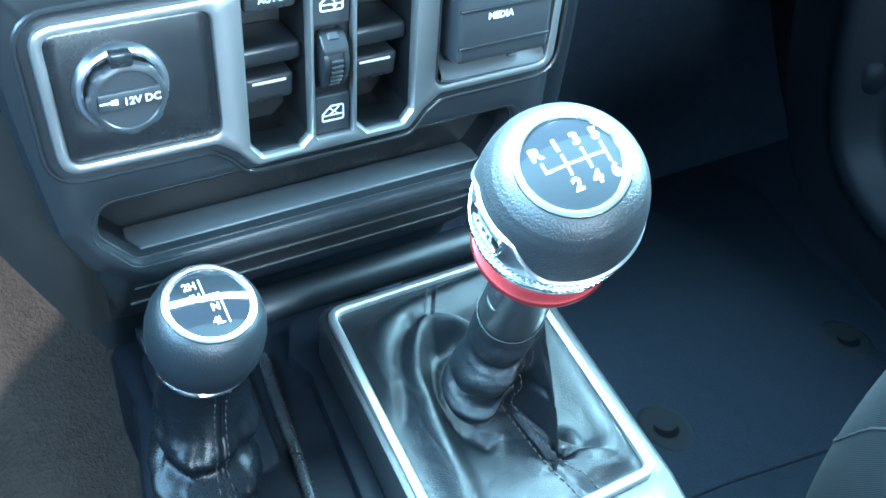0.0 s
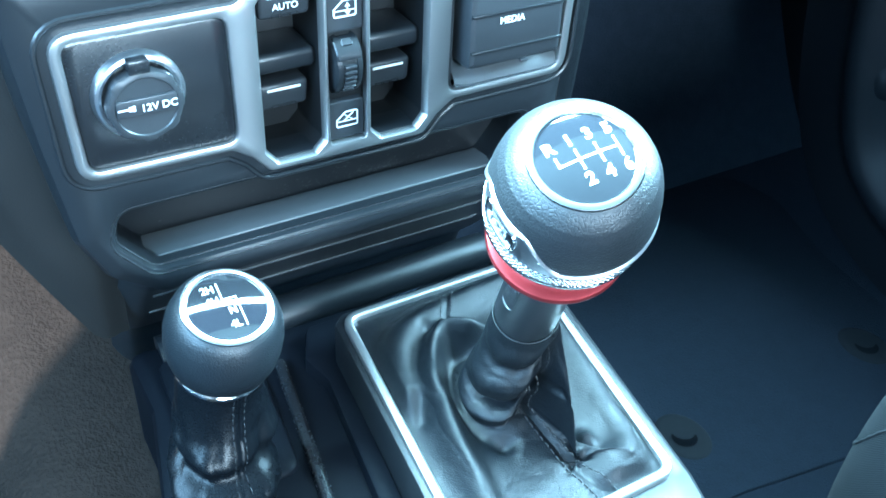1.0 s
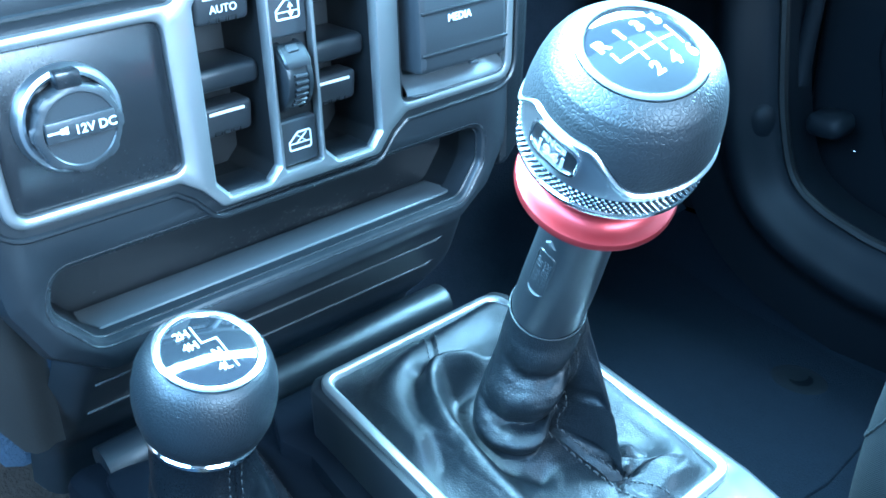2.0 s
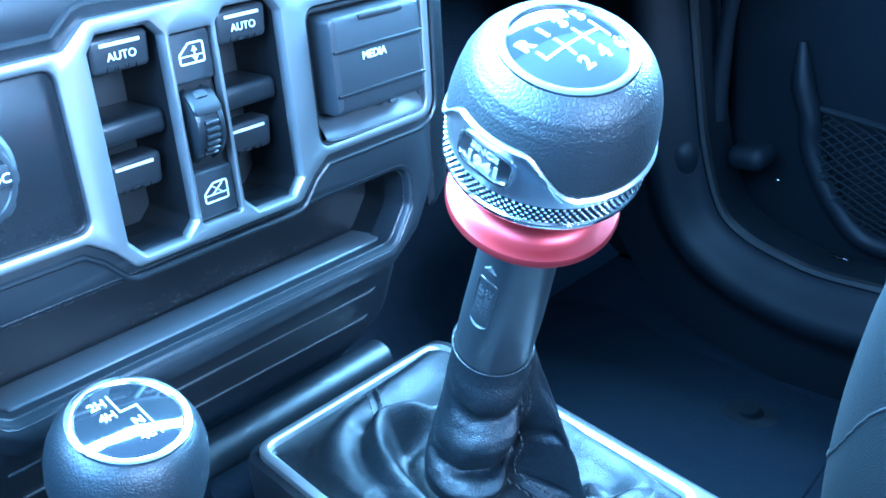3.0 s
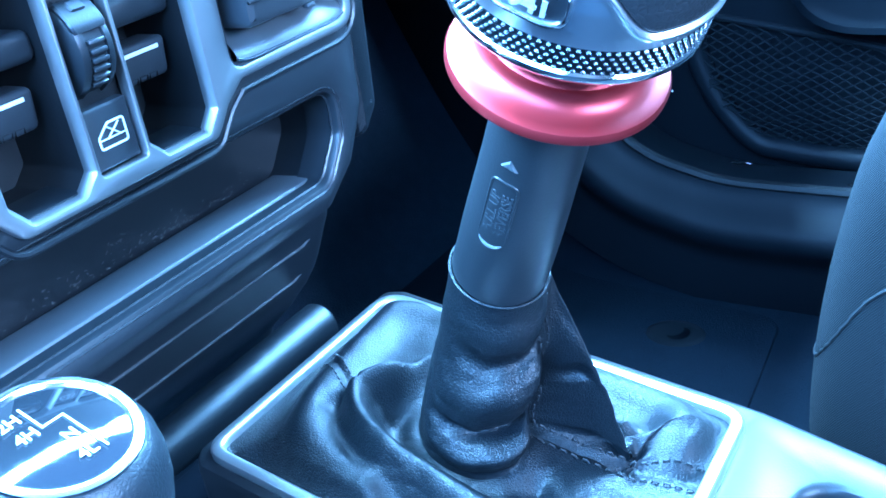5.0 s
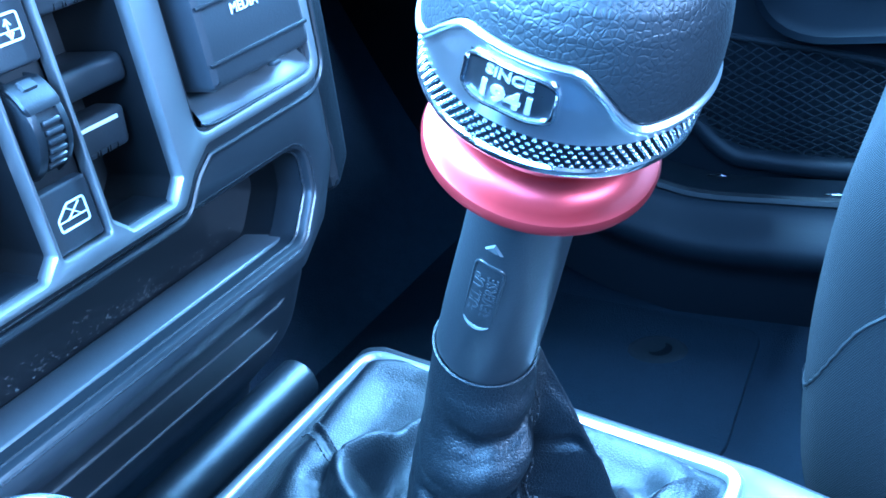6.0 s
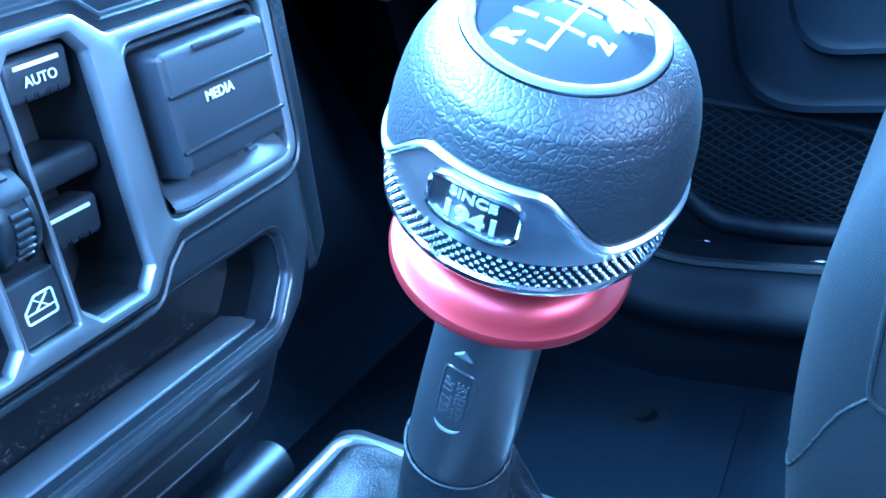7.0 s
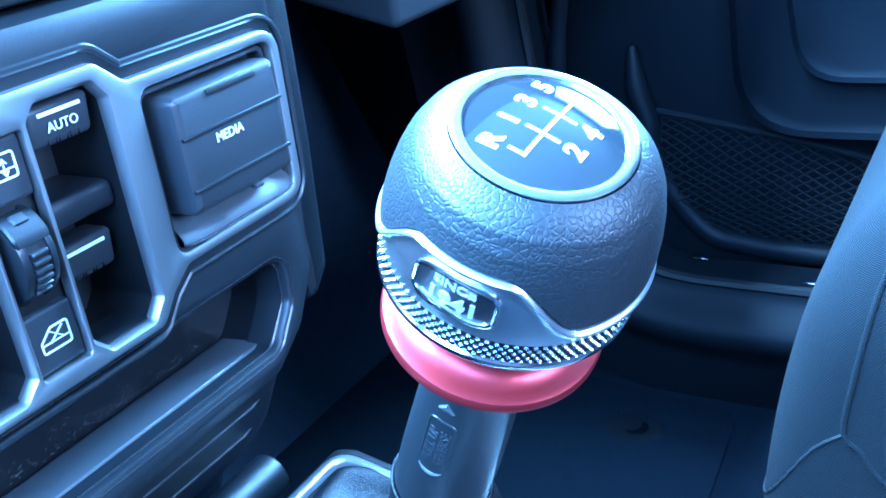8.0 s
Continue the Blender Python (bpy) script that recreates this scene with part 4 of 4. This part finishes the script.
def boot_point(u, s):
    """The gear lever's leather boot: u runs round it, s from its frame (0) to the lever (1)."""
    deg = (360 * u + 180) % 360 - 180
    edge = edge_point(deg + 24 * around(deg, -100, 75))
    low = foot_point(deg)
    at = radians(deg + 50 * around(deg, -100, 110))
    top = BOOT_B @ Vector((0.0136 * math.cos(at), 0.0136 * math.sin(at), 0))
    up = Vector((0, 0, 1))
    out = Vector((edge.x - 0.038, edge.y - 0.262, 0)).normalized()
    fin = around(deg, -72, 40)
    rear = around(deg, -100, 55)
    if s < 0.45:
        t = s / 0.45
        p = edge.lerp(low, t)
        p.z = edge.z + (low.z - edge.z) * t * t + 0.0028 * math.sin(math.pi * t) ** 0.7 * (1 - 0.6 * rear)
        mask = smoothstep(0.0, 0.20, t) * (1 - 0.8 * smoothstep(0.80, 1.0, t))
        p.z += mask * (0.0150 * crest(p, ROLL, 0.0066, 0.45) + 0.0080 * crest(p, HUMP, 0.0095) - 0.0045 * crest(p, VALLEY, 0.0042, 0.5) - 0.0062 * crest(p, TROUGH, 0.0050) + 0.0066 * crest(p, SIDE, 0.0100) - 0.0011 * crest(p, FRONT_SEAM, 0.0010))
    else:
        t = (s - 0.45) / 0.55
        p = low.lerp(top, t)
        side = Vector((p.x - 0.0375 + 0.008 * t, p.y - 0.262 + 0.0186 * t, 0)).normalized()
        # a taut sleeve on the passenger's side, drawn in over the seam
        p += Vector((0.0022, 0.0022, 0)) * around(deg, -108, 22) * window(t, 0.30, 0.30)
        p += Vector((0.0006, -0.0030, 0.0010)) * around(deg, -88, 16) * window(t, 0.35, 0.40)
        p -= side * 0.0035 * around(deg, -20, 45) * math.sin(math.pi * t)
        # swags that hang on the side towards the driver
        sag = t - 0.26 * (1 - math.cos(radians(deg + 150))) + 0.03 * noise.noise(Vector((deg * 0.05, 3.0, 0.0)))
        swag = around(deg, -142, 78) * smoothstep(0.0, 0.06, t) * (1 - smoothstep(0.86, 1.0, t))
        fold = 0.0012 * window(sag, 0.80, 0.12) - 0.0020 * window(sag, 0.66, 0.08) + 0.0040 * window(sag, 0.46, 0.18) - 0.0056 * window(sag, 0.255, 0.065) + 0.0048 * window(sag, 0.11, 0.12)
        p += (side + up * 0.25) * swag * fold
        p += side * 0.0030 * around(deg, 170, 60) * window(t, 0.30, 0.34)
        # small pleat across the facet between the seam and the fin
        p -= Vector((-0.4, -0.8, 0.3)) * 0.0026 * around(deg, -88, 12) * window(t - 0.004 * (deg + 88), 0.34, 0.07)
        p += Vector((-0.3, -0.8, 0.2)) * 0.0018 * around(deg, -84, 14) * window(t, 0.52, 0.20)
        out = side
    # the fin's ridge stays crisp, and the skirt is drawn into the pinch below it
    d = (deg + 72 + 180) % 360 - 180
    p += Vector((0.0, -1.0, 0.15)) * 0.0016 * max(0.0, 1 - abs(d) / 7) * window(s, 0.66, 0.34)
    q = Vector((p.x, p.y)) - PINCH
    if s < 0.47:
        near = math.exp(-(q.length / 0.0075) ** 2)
        p.z -= near * 0.0020 * (1 + 0.7 * math.cos(5 * math.atan2(q.y, q.x) + 0.6)) * smoothstep(0.05, 0.2, s)
        p.z += 0.0062 * math.exp(-((q - Vector((0.0088, 0.0060))).length / 0.0044) ** 2) * smoothstep(0.05, 0.2, s)
        p.z -= 0.0030 * math.exp(-((q - Vector((0.0050, 0.0030))).length / 0.0036) ** 2)
    amp = math.sin(math.pi * min(1, max(0, s))) ** 0.7
    w = noise.noise(Vector((p.x * 55, p.y * 55, p.z * 55)))
    w2 = noise.noise(Vector((p.x * 140 + 7, p.y * 140, p.z * 140)))
    w3 = noise.noise(Vector((p.x * 420, p.y * 420 + 3, p.z * 420)))
    p += (out * 0.5 + up * 0.8) * amp * (0.0009 * w + 0.0004 * w2 + 0.00008 * w3)
    # sharp creases that run round the sleeve, and finer ones across them
    c1 = (1 - min(1.0, abs(noise.noise(Vector((p.x * 38 + 2, p.y * 38, p.z * 120)))) * 3.2)) ** 2
    c2 = (1 - min(1.0, abs(noise.noise(Vector((p.x * 110, p.y * 110 + 5, p.z * 190)))) * 3.0)) ** 2
    p -= (out * 0.6 + up * 0.6) * amp * (0.0006 * c1 + 0.00018 * c2)
    # the rear seam's groove
    p -= (out * 0.5 + up * 0.8) * 0.0018 * around(deg, SEAM_DEG, 3.2)
    return p


def boot_u(deg):
    """Where round the boot the direction deg lies."""
    return deg / 360 % 1.0


def stitch_row(fn, bm, count, fill=0.62, radius=0.00034, lift=Vector((0, 0, 0.0004))):
    """Short threads along a curve fn(t), t from 0 to 1."""
    for k in range(count):
        a, b = fn(k / count), fn((k + fill) / count)
        mid = (a + b) / 2 + lift * 1.5
        tube([a, a.lerp(mid, 0.5) + lift, mid, b.lerp(mid, 0.5) + lift, b], [radius * 0.6, radius, radius, radius, radius * 0.6], 6, bm)
    return bm


def gear_boot():
    boot = thing("gear_boot", "creased black leather gear boot in a silver frame", "gear boot", at=pose(BOOT_C.x, BOOT_C.y, DECK))
    inv = Matrix.Translation((-BOOT_C.x, -BOOT_C.y, -DECK))
    leather = part("boot_leather", sheet(lambda u, v: inv @ boot_point(u, v), 330, 170, wrap=True), M_LEATHER, boot, "creased black leather")
    hem = [inv @ (BOOT_B @ Vector((0.0137 * math.cos(2 * math.pi * k / 48), 0.0137 * math.sin(2 * math.pi * k / 48), 0.0))) for k in range(49)]
    part("hem", tube(hem, 0.0005, 8, caps=False), M_LEATHER, leather)
    threads = bmesh.new()
    for side in (-1, 1):
        def rear_seam(t, side=side):
            at = 0.02 + 0.96 * t
            return inv @ boot_point(boot_u(SEAM_DEG + side * (3.4 + 3.2 * at * at)), at)
        def front_seam(t, side=side):
            a, b = FRONT_SEAM[0], FRONT_SEAM[-1]
            q = a.lerp(b, 0.08 + 0.86 * t) + Vector((b.y - a.y, a.x - b.x)).normalized() * side * 0.0024
            hit, place, normal, _ = leather.ray_cast(inv @ Vector((q.x, q.y, 0.5)), Vector((0, 0, -1)))
            return place if hit else inv @ Vector((q.x, q.y, DECK))
        stitch_row(rear_seam, threads, 34, radius=0.0004)
        stitch_row(front_seam, threads, 14, radius=0.0003, lift=Vector((0, 0, 0.0002)))
    tagged(part("stitching", threads, M_THREAD, leather), kind="stuff")
    outer = rounded(FRAME_Q, 0.011, 7)
    part("boot_frame", slab(outer, [offset(outer, 0.0046)], -DECK - 0.0030, -DECK + 0.004, 0.0013, place=lambda u, y, v: inv @ Vector((u, v, -y + console_z(u, v))), wall=-DECK + 0.004), M_SILVER, boot, "satin silver frame")
    return boot


gear_boot()

# ---- transfer case lever ----
D4 = Vector((-0.0800, 0.2900, 0.4110))
A4 = Vector((0.12, -0.16, 0.98)).normalized()
DISC4 = Vector((0.06, -0.33, 0.94)).normalized()


def transfer_lever():
    low = D4 - A4 * 0.075
    lever = thing("transfer_lever", "shorter four-wheel-drive lever with a leather knob", "gear lever", at=Matrix.Translation(low))
    m = Matrix.Translation(-low) @ basis(D4, A4)
    slant = m.inverted() @ Matrix.Translation(-low) @ basis(D4, DISC4)
    prof = [(0.0169, 0.0), (0.0190, -0.0012), (0.0215, -0.0046), (0.0232, -0.0094), (0.0239, -0.0144), (0.0237, -0.0196), (0.0226, -0.0250), (0.0206, -0.0300), (0.0188, -0.0326)]
    body = lathe(prof, 96)
    for v in body.verts:
        v.co = v.co.lerp(slant @ v.co, smoothstep(-0.030, 0.0, v.co.z))
    knob = part("knob", body, M_KNOB_DARK, lever, "pebbled leather knob", matrix=m)
    part("lower_ring", lathe([(0.0187, -0.0324), (0.0193, -0.0332), (0.0192, -0.0346), (0.0178, -0.0356), (0.012, -0.0356)], 72), M_CHROME, knob, "thin chrome ring")
    part("disc_ring", lathe([(0.0181, -0.0010), (0.0180, 0.0004), (0.0173, 0.0008), (0.0158, 0.0006), (0.0152, -0.0002)], 96), M_SATIN, knob, "satin chrome rim", matrix=slant)
    disc = part("disc", lathe([(0.0154, -0.0002), (0.0120, 0.0002), (0.0080, 0.0005), (0.0040, 0.0007), (0.0, 0.0008)], 72), M_DISC, knob, "glossy black range disc", matrix=slant)
    lines = bmesh.new()
    for x0, y0, x1, y1 in ((-0.0010, 0.0105, -0.0010, 0.0030), (-0.0010, 0.0030, 0.0044, 0.0030), (0.0044, 0.0030, 0.0044, -0.0105)):
        block(min(x0, x1) - 0.00022, max(x0, x1) + 0.00022, min(y0, y1) - 0.00022, max(y0, y1) + 0.00022, 0, 0.00015, 0, bm=lines)
    part("shift_pattern", lines, M_WHITE, disc, smooth=False, matrix=pose(0, 0, 0.0009))
    for text, x, y in (("2H", -0.0052, 0.0085), ("4H", -0.0050, 0.0030), ("N", 0.0014, -0.0028), ("4L", 0.0004, -0.0090)):
        word(text, 0.0044, pose(x, y, 0.0010), disc, bold=0.00003, name="lettering")
    def gaiter(u, v):
        a = 2 * math.pi * u
        deg = math.degrees(a)
        h = -0.035 - 0.068 * v
        # a plain sleeve, a tuck round its foot, and a fuller bag below; a flap stands out on the passenger's side
        tuck = 0.47 + 0.05 * math.cos(math.radians(deg + 84)) + 0.03 * math.sin(2 * a + 0.6)
        r = 0.0178 + 0.0008 * v
        r += 0.0016 * window(v, tuck - 0.09, 0.12) - 0.0018 * window(v, tuck, 0.08) + 0.0030 * smoothstep(tuck, tuck + 0.16, v)
        r += 0.0020 * window(v, tuck + 0.16, 0.12) - 0.0030 * window(v, tuck + 0.31 + 0.04 * math.sin(2 * a), 0.07)
        r += 0.0046 * max(0.0, 1 - abs((deg + 6 + 180) % 360 - 180) / 55) * window(v, 0.40, 0.36)
        r -= 0.0030 * around(deg, -46, 20) * window(v, 0.40, 0.22)
        r += 0.0012 * noise.noise(Vector((math.cos(a) * 3, math.sin(a) * 3, v * 6))) * smoothstep(0.1, 0.4, v)
        crease = (1 - min(1.0, abs(noise.noise(Vector((math.cos(a) * 2.2, math.sin(a) * 2.2, v * 11)))) * 3.0)) ** 2
        r -= 0.0004 * crease * smoothstep(0.25, 0.5, v)
        r -= 0.0008 * around(deg, -84, 3)
        q = m @ Vector((r * math.cos(a), r * math.sin(a), h))
        q.y -= 0.031 * smoothstep(0.0, 1.0, v)
        q.x -= 0.004 * v
        return q
    sleeve = part("boot_leather", sheet(gaiter, 160, 80, wrap=True), M_GAITER_SHADED, lever, "creased black leather gaiter")
    threads = bmesh.new()
    for side in (-1, 1):
        stitch_row(lambda t, side=side: gaiter((-84 + side * 8) / 360 % 1.0, 0.03 + 0.94 * t), threads, 21, radius=0.0002, lift=Vector((0, -0.0002, 0.0001)))
    tagged(part("stitching", threads, M_THREAD, sleeve), kind="stuff")
    return lever


transfer_lever()


# ---- seat and footwell ----
def passenger_seat():
    seat = thing("passenger_seat", "dark grey cloth passenger seat with stitched bolsters", "car seat")
    levels = [(0.070, 0.03), (0.078, 0.012), (0.10, 0.003)] + [(0.12 + 0.275 * k / 22, 0.0) for k in range(23)] + [(0.408, 0.002), (0.420, 0.008), (0.430, 0.020), (0.436, 0.040), (0.438, 0.075)]
    rows = []
    bm = bmesh.new()
    for z, inset in levels:
        front = 0.2220 - 0.90 * max(0.0, z - 0.19) ** 2 - 1.0 * max(0.0, z - 0.34) ** 1.5 - 0.12 * max(0.0, 0.19 - z) - inset
        left = 0.2285 + 0.9 * max(0.0, z - 0.335) ** 1.6 + 0.05 * max(0.0, 0.20 - z) + inset
        loop = rounded([(left, -0.40 + inset), (0.72 - inset, -0.40 + inset), (0.72 - inset, front), (left, front - 0.006)], [0.05, 0.05, 0.07, 0.042], 14)
        rows.append([bm.verts.new((x, y, z)) for x, y in loop])
    for lo, hi in zip(rows, rows[1:]):
        for i in range(len(lo)):
            j = (i + 1) % len(lo)
            bm.faces.new((lo[i], lo[j], hi[j], hi[i]))
    bm.faces.new(rows[0]), bm.faces.new(rows[-1])
    body = part("cushion", bm, M_SEAT, seat, "dark grey cloth cushion")

    def on_cushion(run, lift):
        out = []
        for q in spline(run, 10):
            hit, place, normal, _ = body.closest_point_on_mesh(q)
            out.append(place + normal * lift)
        return out
    # piping round the bolster, and the seam that runs from it to the cushion's front
    piping = [(0.2285, 0.120, 0.250), (0.2285, 0.155, 0.2775), (0.2285, 0.165, 0.291), (0.2285, 0.1725, 0.300), (0.2285, 0.1695, 0.325), (0.230, 0.166, 0.345), (0.236, 0.160, 0.372), (0.246, 0.150, 0.400), (0.262, 0.125, 0.425)]
    part("piping", tube(on_cushion(piping, 0.0002), 0.0013, 8), M_SEAT, seat, "raised cloth piping")
    seam = [(0.2285, 0.172, 0.299), (0.2285, 0.186, 0.287), (0.231, 0.200, 0.268), (0.240, 0.212, 0.250), (0.262, 0.216, 0.238), (0.34, 0.218, 0.232), (0.46, 0.218, 0.230)]
    part("seam", tube(on_cushion(seam, 0.0), 0.0009, 6), M_THREAD, seat, "dark stitched seam")
    part("rail_end", block(0.564, 0.580, 0.265, 0.281, 0.002, 0.030, 0.004), M_RECESS, seat, "dark seat rail end")
    part("rail_bolt", lathe([(0.0, 0.006), (0.005, 0.005), (0.007, 0.002), (0.007, 0.0)], 16), M_SATIN, seat, "bright bolt", matrix=pose(0.572, 0.2725, 0.0295))
    part("backrest", block(0.22, 0.73, -0.66, -0.40, 0.2, 0.95, 0.07, 6), M_SEAT, seat)
    return seat


passenger_seat()


def driver_side():
    def hump(u, v):
        x, y = -0.32 + 0.23 * u, -0.4 + 1.25 * v
        top = 0.20 + 0.055 * smoothstep(0.25, 0.40, y) + 0.20 * smoothstep(0.38, 0.78, y)
        side = smoothstep(-0.30, -0.145, x)
        z = 0.004 + (top - 0.004) * side ** 0.7
        return (x, y, z + 0.003 * noise.noise(Vector((x * 30, y * 30, 0))))
    t = part("tunnel_carpet", sheet(hump, 40, 120), M_TAN)
    tagged(t, "worn brown carpet over the driver's side of the tunnel", "carpet", kind="structure")


driver_side()


def floor_mat():
    mat = thing("floor_mat", "dark carpet floor mat with two anchor rings", "floor mat")
    part("mat", slab(rounded([(0.25, 0.345), (0.36, 0.338), (0.48, 0.322), (0.655, 0.335), (0.680, 0.55), (0.715, 0.66), (0.70, 0.735), (0.22, 0.735), (0.22, 0.45)], [0.05, 0.03, 0.03, 0.03, 0.05, 0.05, 0.05, 0.05, 0.05], 6), [], -0.004, 0.0, 0.0025, place=flat), M_MAT, mat)
    for x, y in ((0.3520, 0.4115), (0.5980, 0.4200)):
        plate = lathe([(0.0, 0.0016), (0.018, 0.0018), (0.0215, 0.0014), (0.023, 0.0)], 40)
        for v in plate.verts:
            v.co.y *= 1.25
        anchor = part("anchor", plate, M_ANCHOR, mat, "flat grey plastic anchor", matrix=pose(x, y, 0.0040))
        hook = bmesh.new()
        for k in range(13):
            a = radians(150 + 15 * k)
            w = 0.0045 * math.sin(math.pi * (k + 0.6) / 13.2)
            for r0 in (0.0105 - w, 0.0105 + w):
                hook.verts.new((r0 * math.cos(a), r0 * math.sin(a), 0.0024))
        hook.verts.ensure_lookup_table()
        for k in range(12):
            hook.faces.new([hook.verts[i] for i in (2 * k, 2 * k + 1, 2 * k + 3, 2 * k + 2)])
        part("slot", hook, M_INLAY, anchor)
    return mat


floor_mat()


def door_sill():
    """The sill and kick panel round the door opening's lower front corner."""
    line = spline([(0.555, 0.70), (0.535, 0.45), (0.520, 0.300), (0.510, 0.235), (0.492, 0.182), (0.4615, 0.158), (0.423, 0.145), (0.390, 0.138), (0.334, 0.136), (0.10, 0.136), (-0.60, 0.136)], 8)
    def surf(u, v):
        f = u * (len(line) - 1)
        i = min(int(f), len(line) - 2)
        p = line[i].lerp(line[i + 1], f - i)
        d = (line[i + 1] - line[i]).normalized()
        n = Vector((-d.y, d.x))
        if v < 0.3:
            t = v / 0.3
            q, x = p + n * 0.010 * (1 - t) ** 2, 0.735 - 0.075 * t
        else:
            t = (v - 0.3) / 0.7
            q = p + n * 0.142 * t
            x = 0.660 - 0.030 * math.sin(math.pi * min(1.0, t * 1.6)) ** 2 + 0.015 * t
        return (x, q.x, q.y)
    seal = part("door_seal", tube([(0.664, q.x, q.y) for q in line], 0.0055, 8), M_RECESS)
    tagged(seal, "black rubber seal round the door opening", "door seal", kind="structure")
    ob = part("door_sill", sheet(surf, 160, 30), M_DOOR)
    # chrome beads added on the sill where bright glints show
    for x, y, z, long in ((0.702, 0.3860, 0.1405, 0.011), (0.682, 0.2770, 0.1365, 0.009), (0.690, 0.448, 0.2140, 0.003)):
        chip = lathe([(0.0, -1.0), (0.6, -0.8), (1.0, 0.0), (0.6, 0.8), (0.0, 1.0)], 12)
        part("sill_glint", chip, M_CHROME, ob, "small chrome bead added for a glint", matrix=Matrix.Translation((x, y, z)) @ Matrix.Diagonal((0.0016, long, 0.0013, 1)))
    part("kick_panel_end", block(0.645, 0.700, 0.515, 0.560, 0.205, 0.258, 0.022, 5), M_DOOR, ob, "rounded end of the kick panel")
    part("pillar_trim", tube([(0.705, 0.522, 0.262), (0.705, 0.520, 0.30), (0.70, 0.512, 0.36), (0.69, 0.495, 0.43)], [0.010, 0.009, 0.008, 0.008], 12), M_DOOR, ob)
    part("hinge_cover", block(0.690, 0.730, 0.465, 0.505, 0.215, 0.240, 0.011, 4), M_DOOR, ob)
    tagged(ob, "dark plastic sill and kick panel under the door opening", "sill", kind="structure")
    return ob


door_sill()


def passenger_door():
    door = thing("passenger_door", "closed dark passenger door with a net pocket", "car door")
    part("door_panel", block(0.80, 0.855, -0.55, 0.56, 0.08, 0.755, 0.012, 3), M_DOOR, door)
    line = spline([(0.78, 0.470, 0.330), (0.78, 0.467, 0.287), (0.78, 0.456, 0.250), (0.78, 0.454, 0.222), (0.78, 0.431, 0.173), (0.78, 0.395, 0.133), (0.78, 0.360, 0.125), (0.78, 0.328, 0.1212), (0.78, 0.268, 0.118), (0.78, 0.10, 0.117), (0.78, -0.15, 0.117)], 6)
    part("pocket_frame", tube(line, [0.012 * min(1.0, 0.35 + k / 9) for k in range(len(line))], 12), M_DOOR, door, "thick moulded pocket rim")
    # armrest with its rounded lower front corner
    arm = rounded([(-0.30, 0.260), (0.352, 0.260), (0.360, 0.47), (-0.30, 0.47)], [0.03, 0.07, 0.03, 0.03], 8)
    part("armrest", slab(arm, [], -0.735, -0.81, 0.012, place=lambda u, y, v: (-y, u, v)), M_INLAY, door, "dark rounded armrest")
    inner = rounded([(-0.28, 0.312), (0.296, 0.312), (0.318, 0.46), (-0.28, 0.46)], [0.02, 0.045, 0.02, 0.02], 8)
    part("pull_cup", slab(inner, [], -0.728, -0.75, 0.010, place=lambda u, y, v: (-y, u, v)), M_INLAY, door)
    # the net: two families of crossing cords, sagging under its top band
    def net_at(y, z):
        return (0.784 - 0.018 * window(z, 0.185, 0.085), y, z)
    def lower(y):
        pts = [(-0.2, 0.120), (0.268, 0.121), (0.328, 0.124), (0.36, 0.128), (0.395, 0.136), (0.431, 0.176), (0.452, 0.222), (0.46, 0.26)]
        for (y0, z0), (y1, z1) in zip(pts, pts[1:]):
            if y <= y1:
                return z0 + (z1 - z0) * (y - y0) / (y1 - y0)
        return 0.26
    def upper(y):
        return 0.212 + 0.050 * max(0.0, (y - 0.2) / 0.25) ** 0.8 if y > 0.2 else 0.212
    net = part("net", tube([net_at(y, upper(y)) for y in np.linspace(-0.15, 0.45, 30)], 0.0035, 8), M_NET, door, "elastic net pocket")
    cords = bmesh.new()
    for k in range(-30, 46):
        for slope in (0.55, -0.55):
            run = []
            for j in range(40):
                y = -0.05 + 0.5 * j / 39
                z = 0.10 + k * 0.0085 + slope * (y - 0.2)
                if lower(y) < z < upper(y):
                    run.append(net_at(y, z + 0.001 * math.sin(90 * y + k)))
            if len(run) > 1:
                tube(run, 0.0009, 4, cords, caps=False)
    tagged(part("cords", cords, M_NET, net), kind="stuff")
    return door


passenger_door()
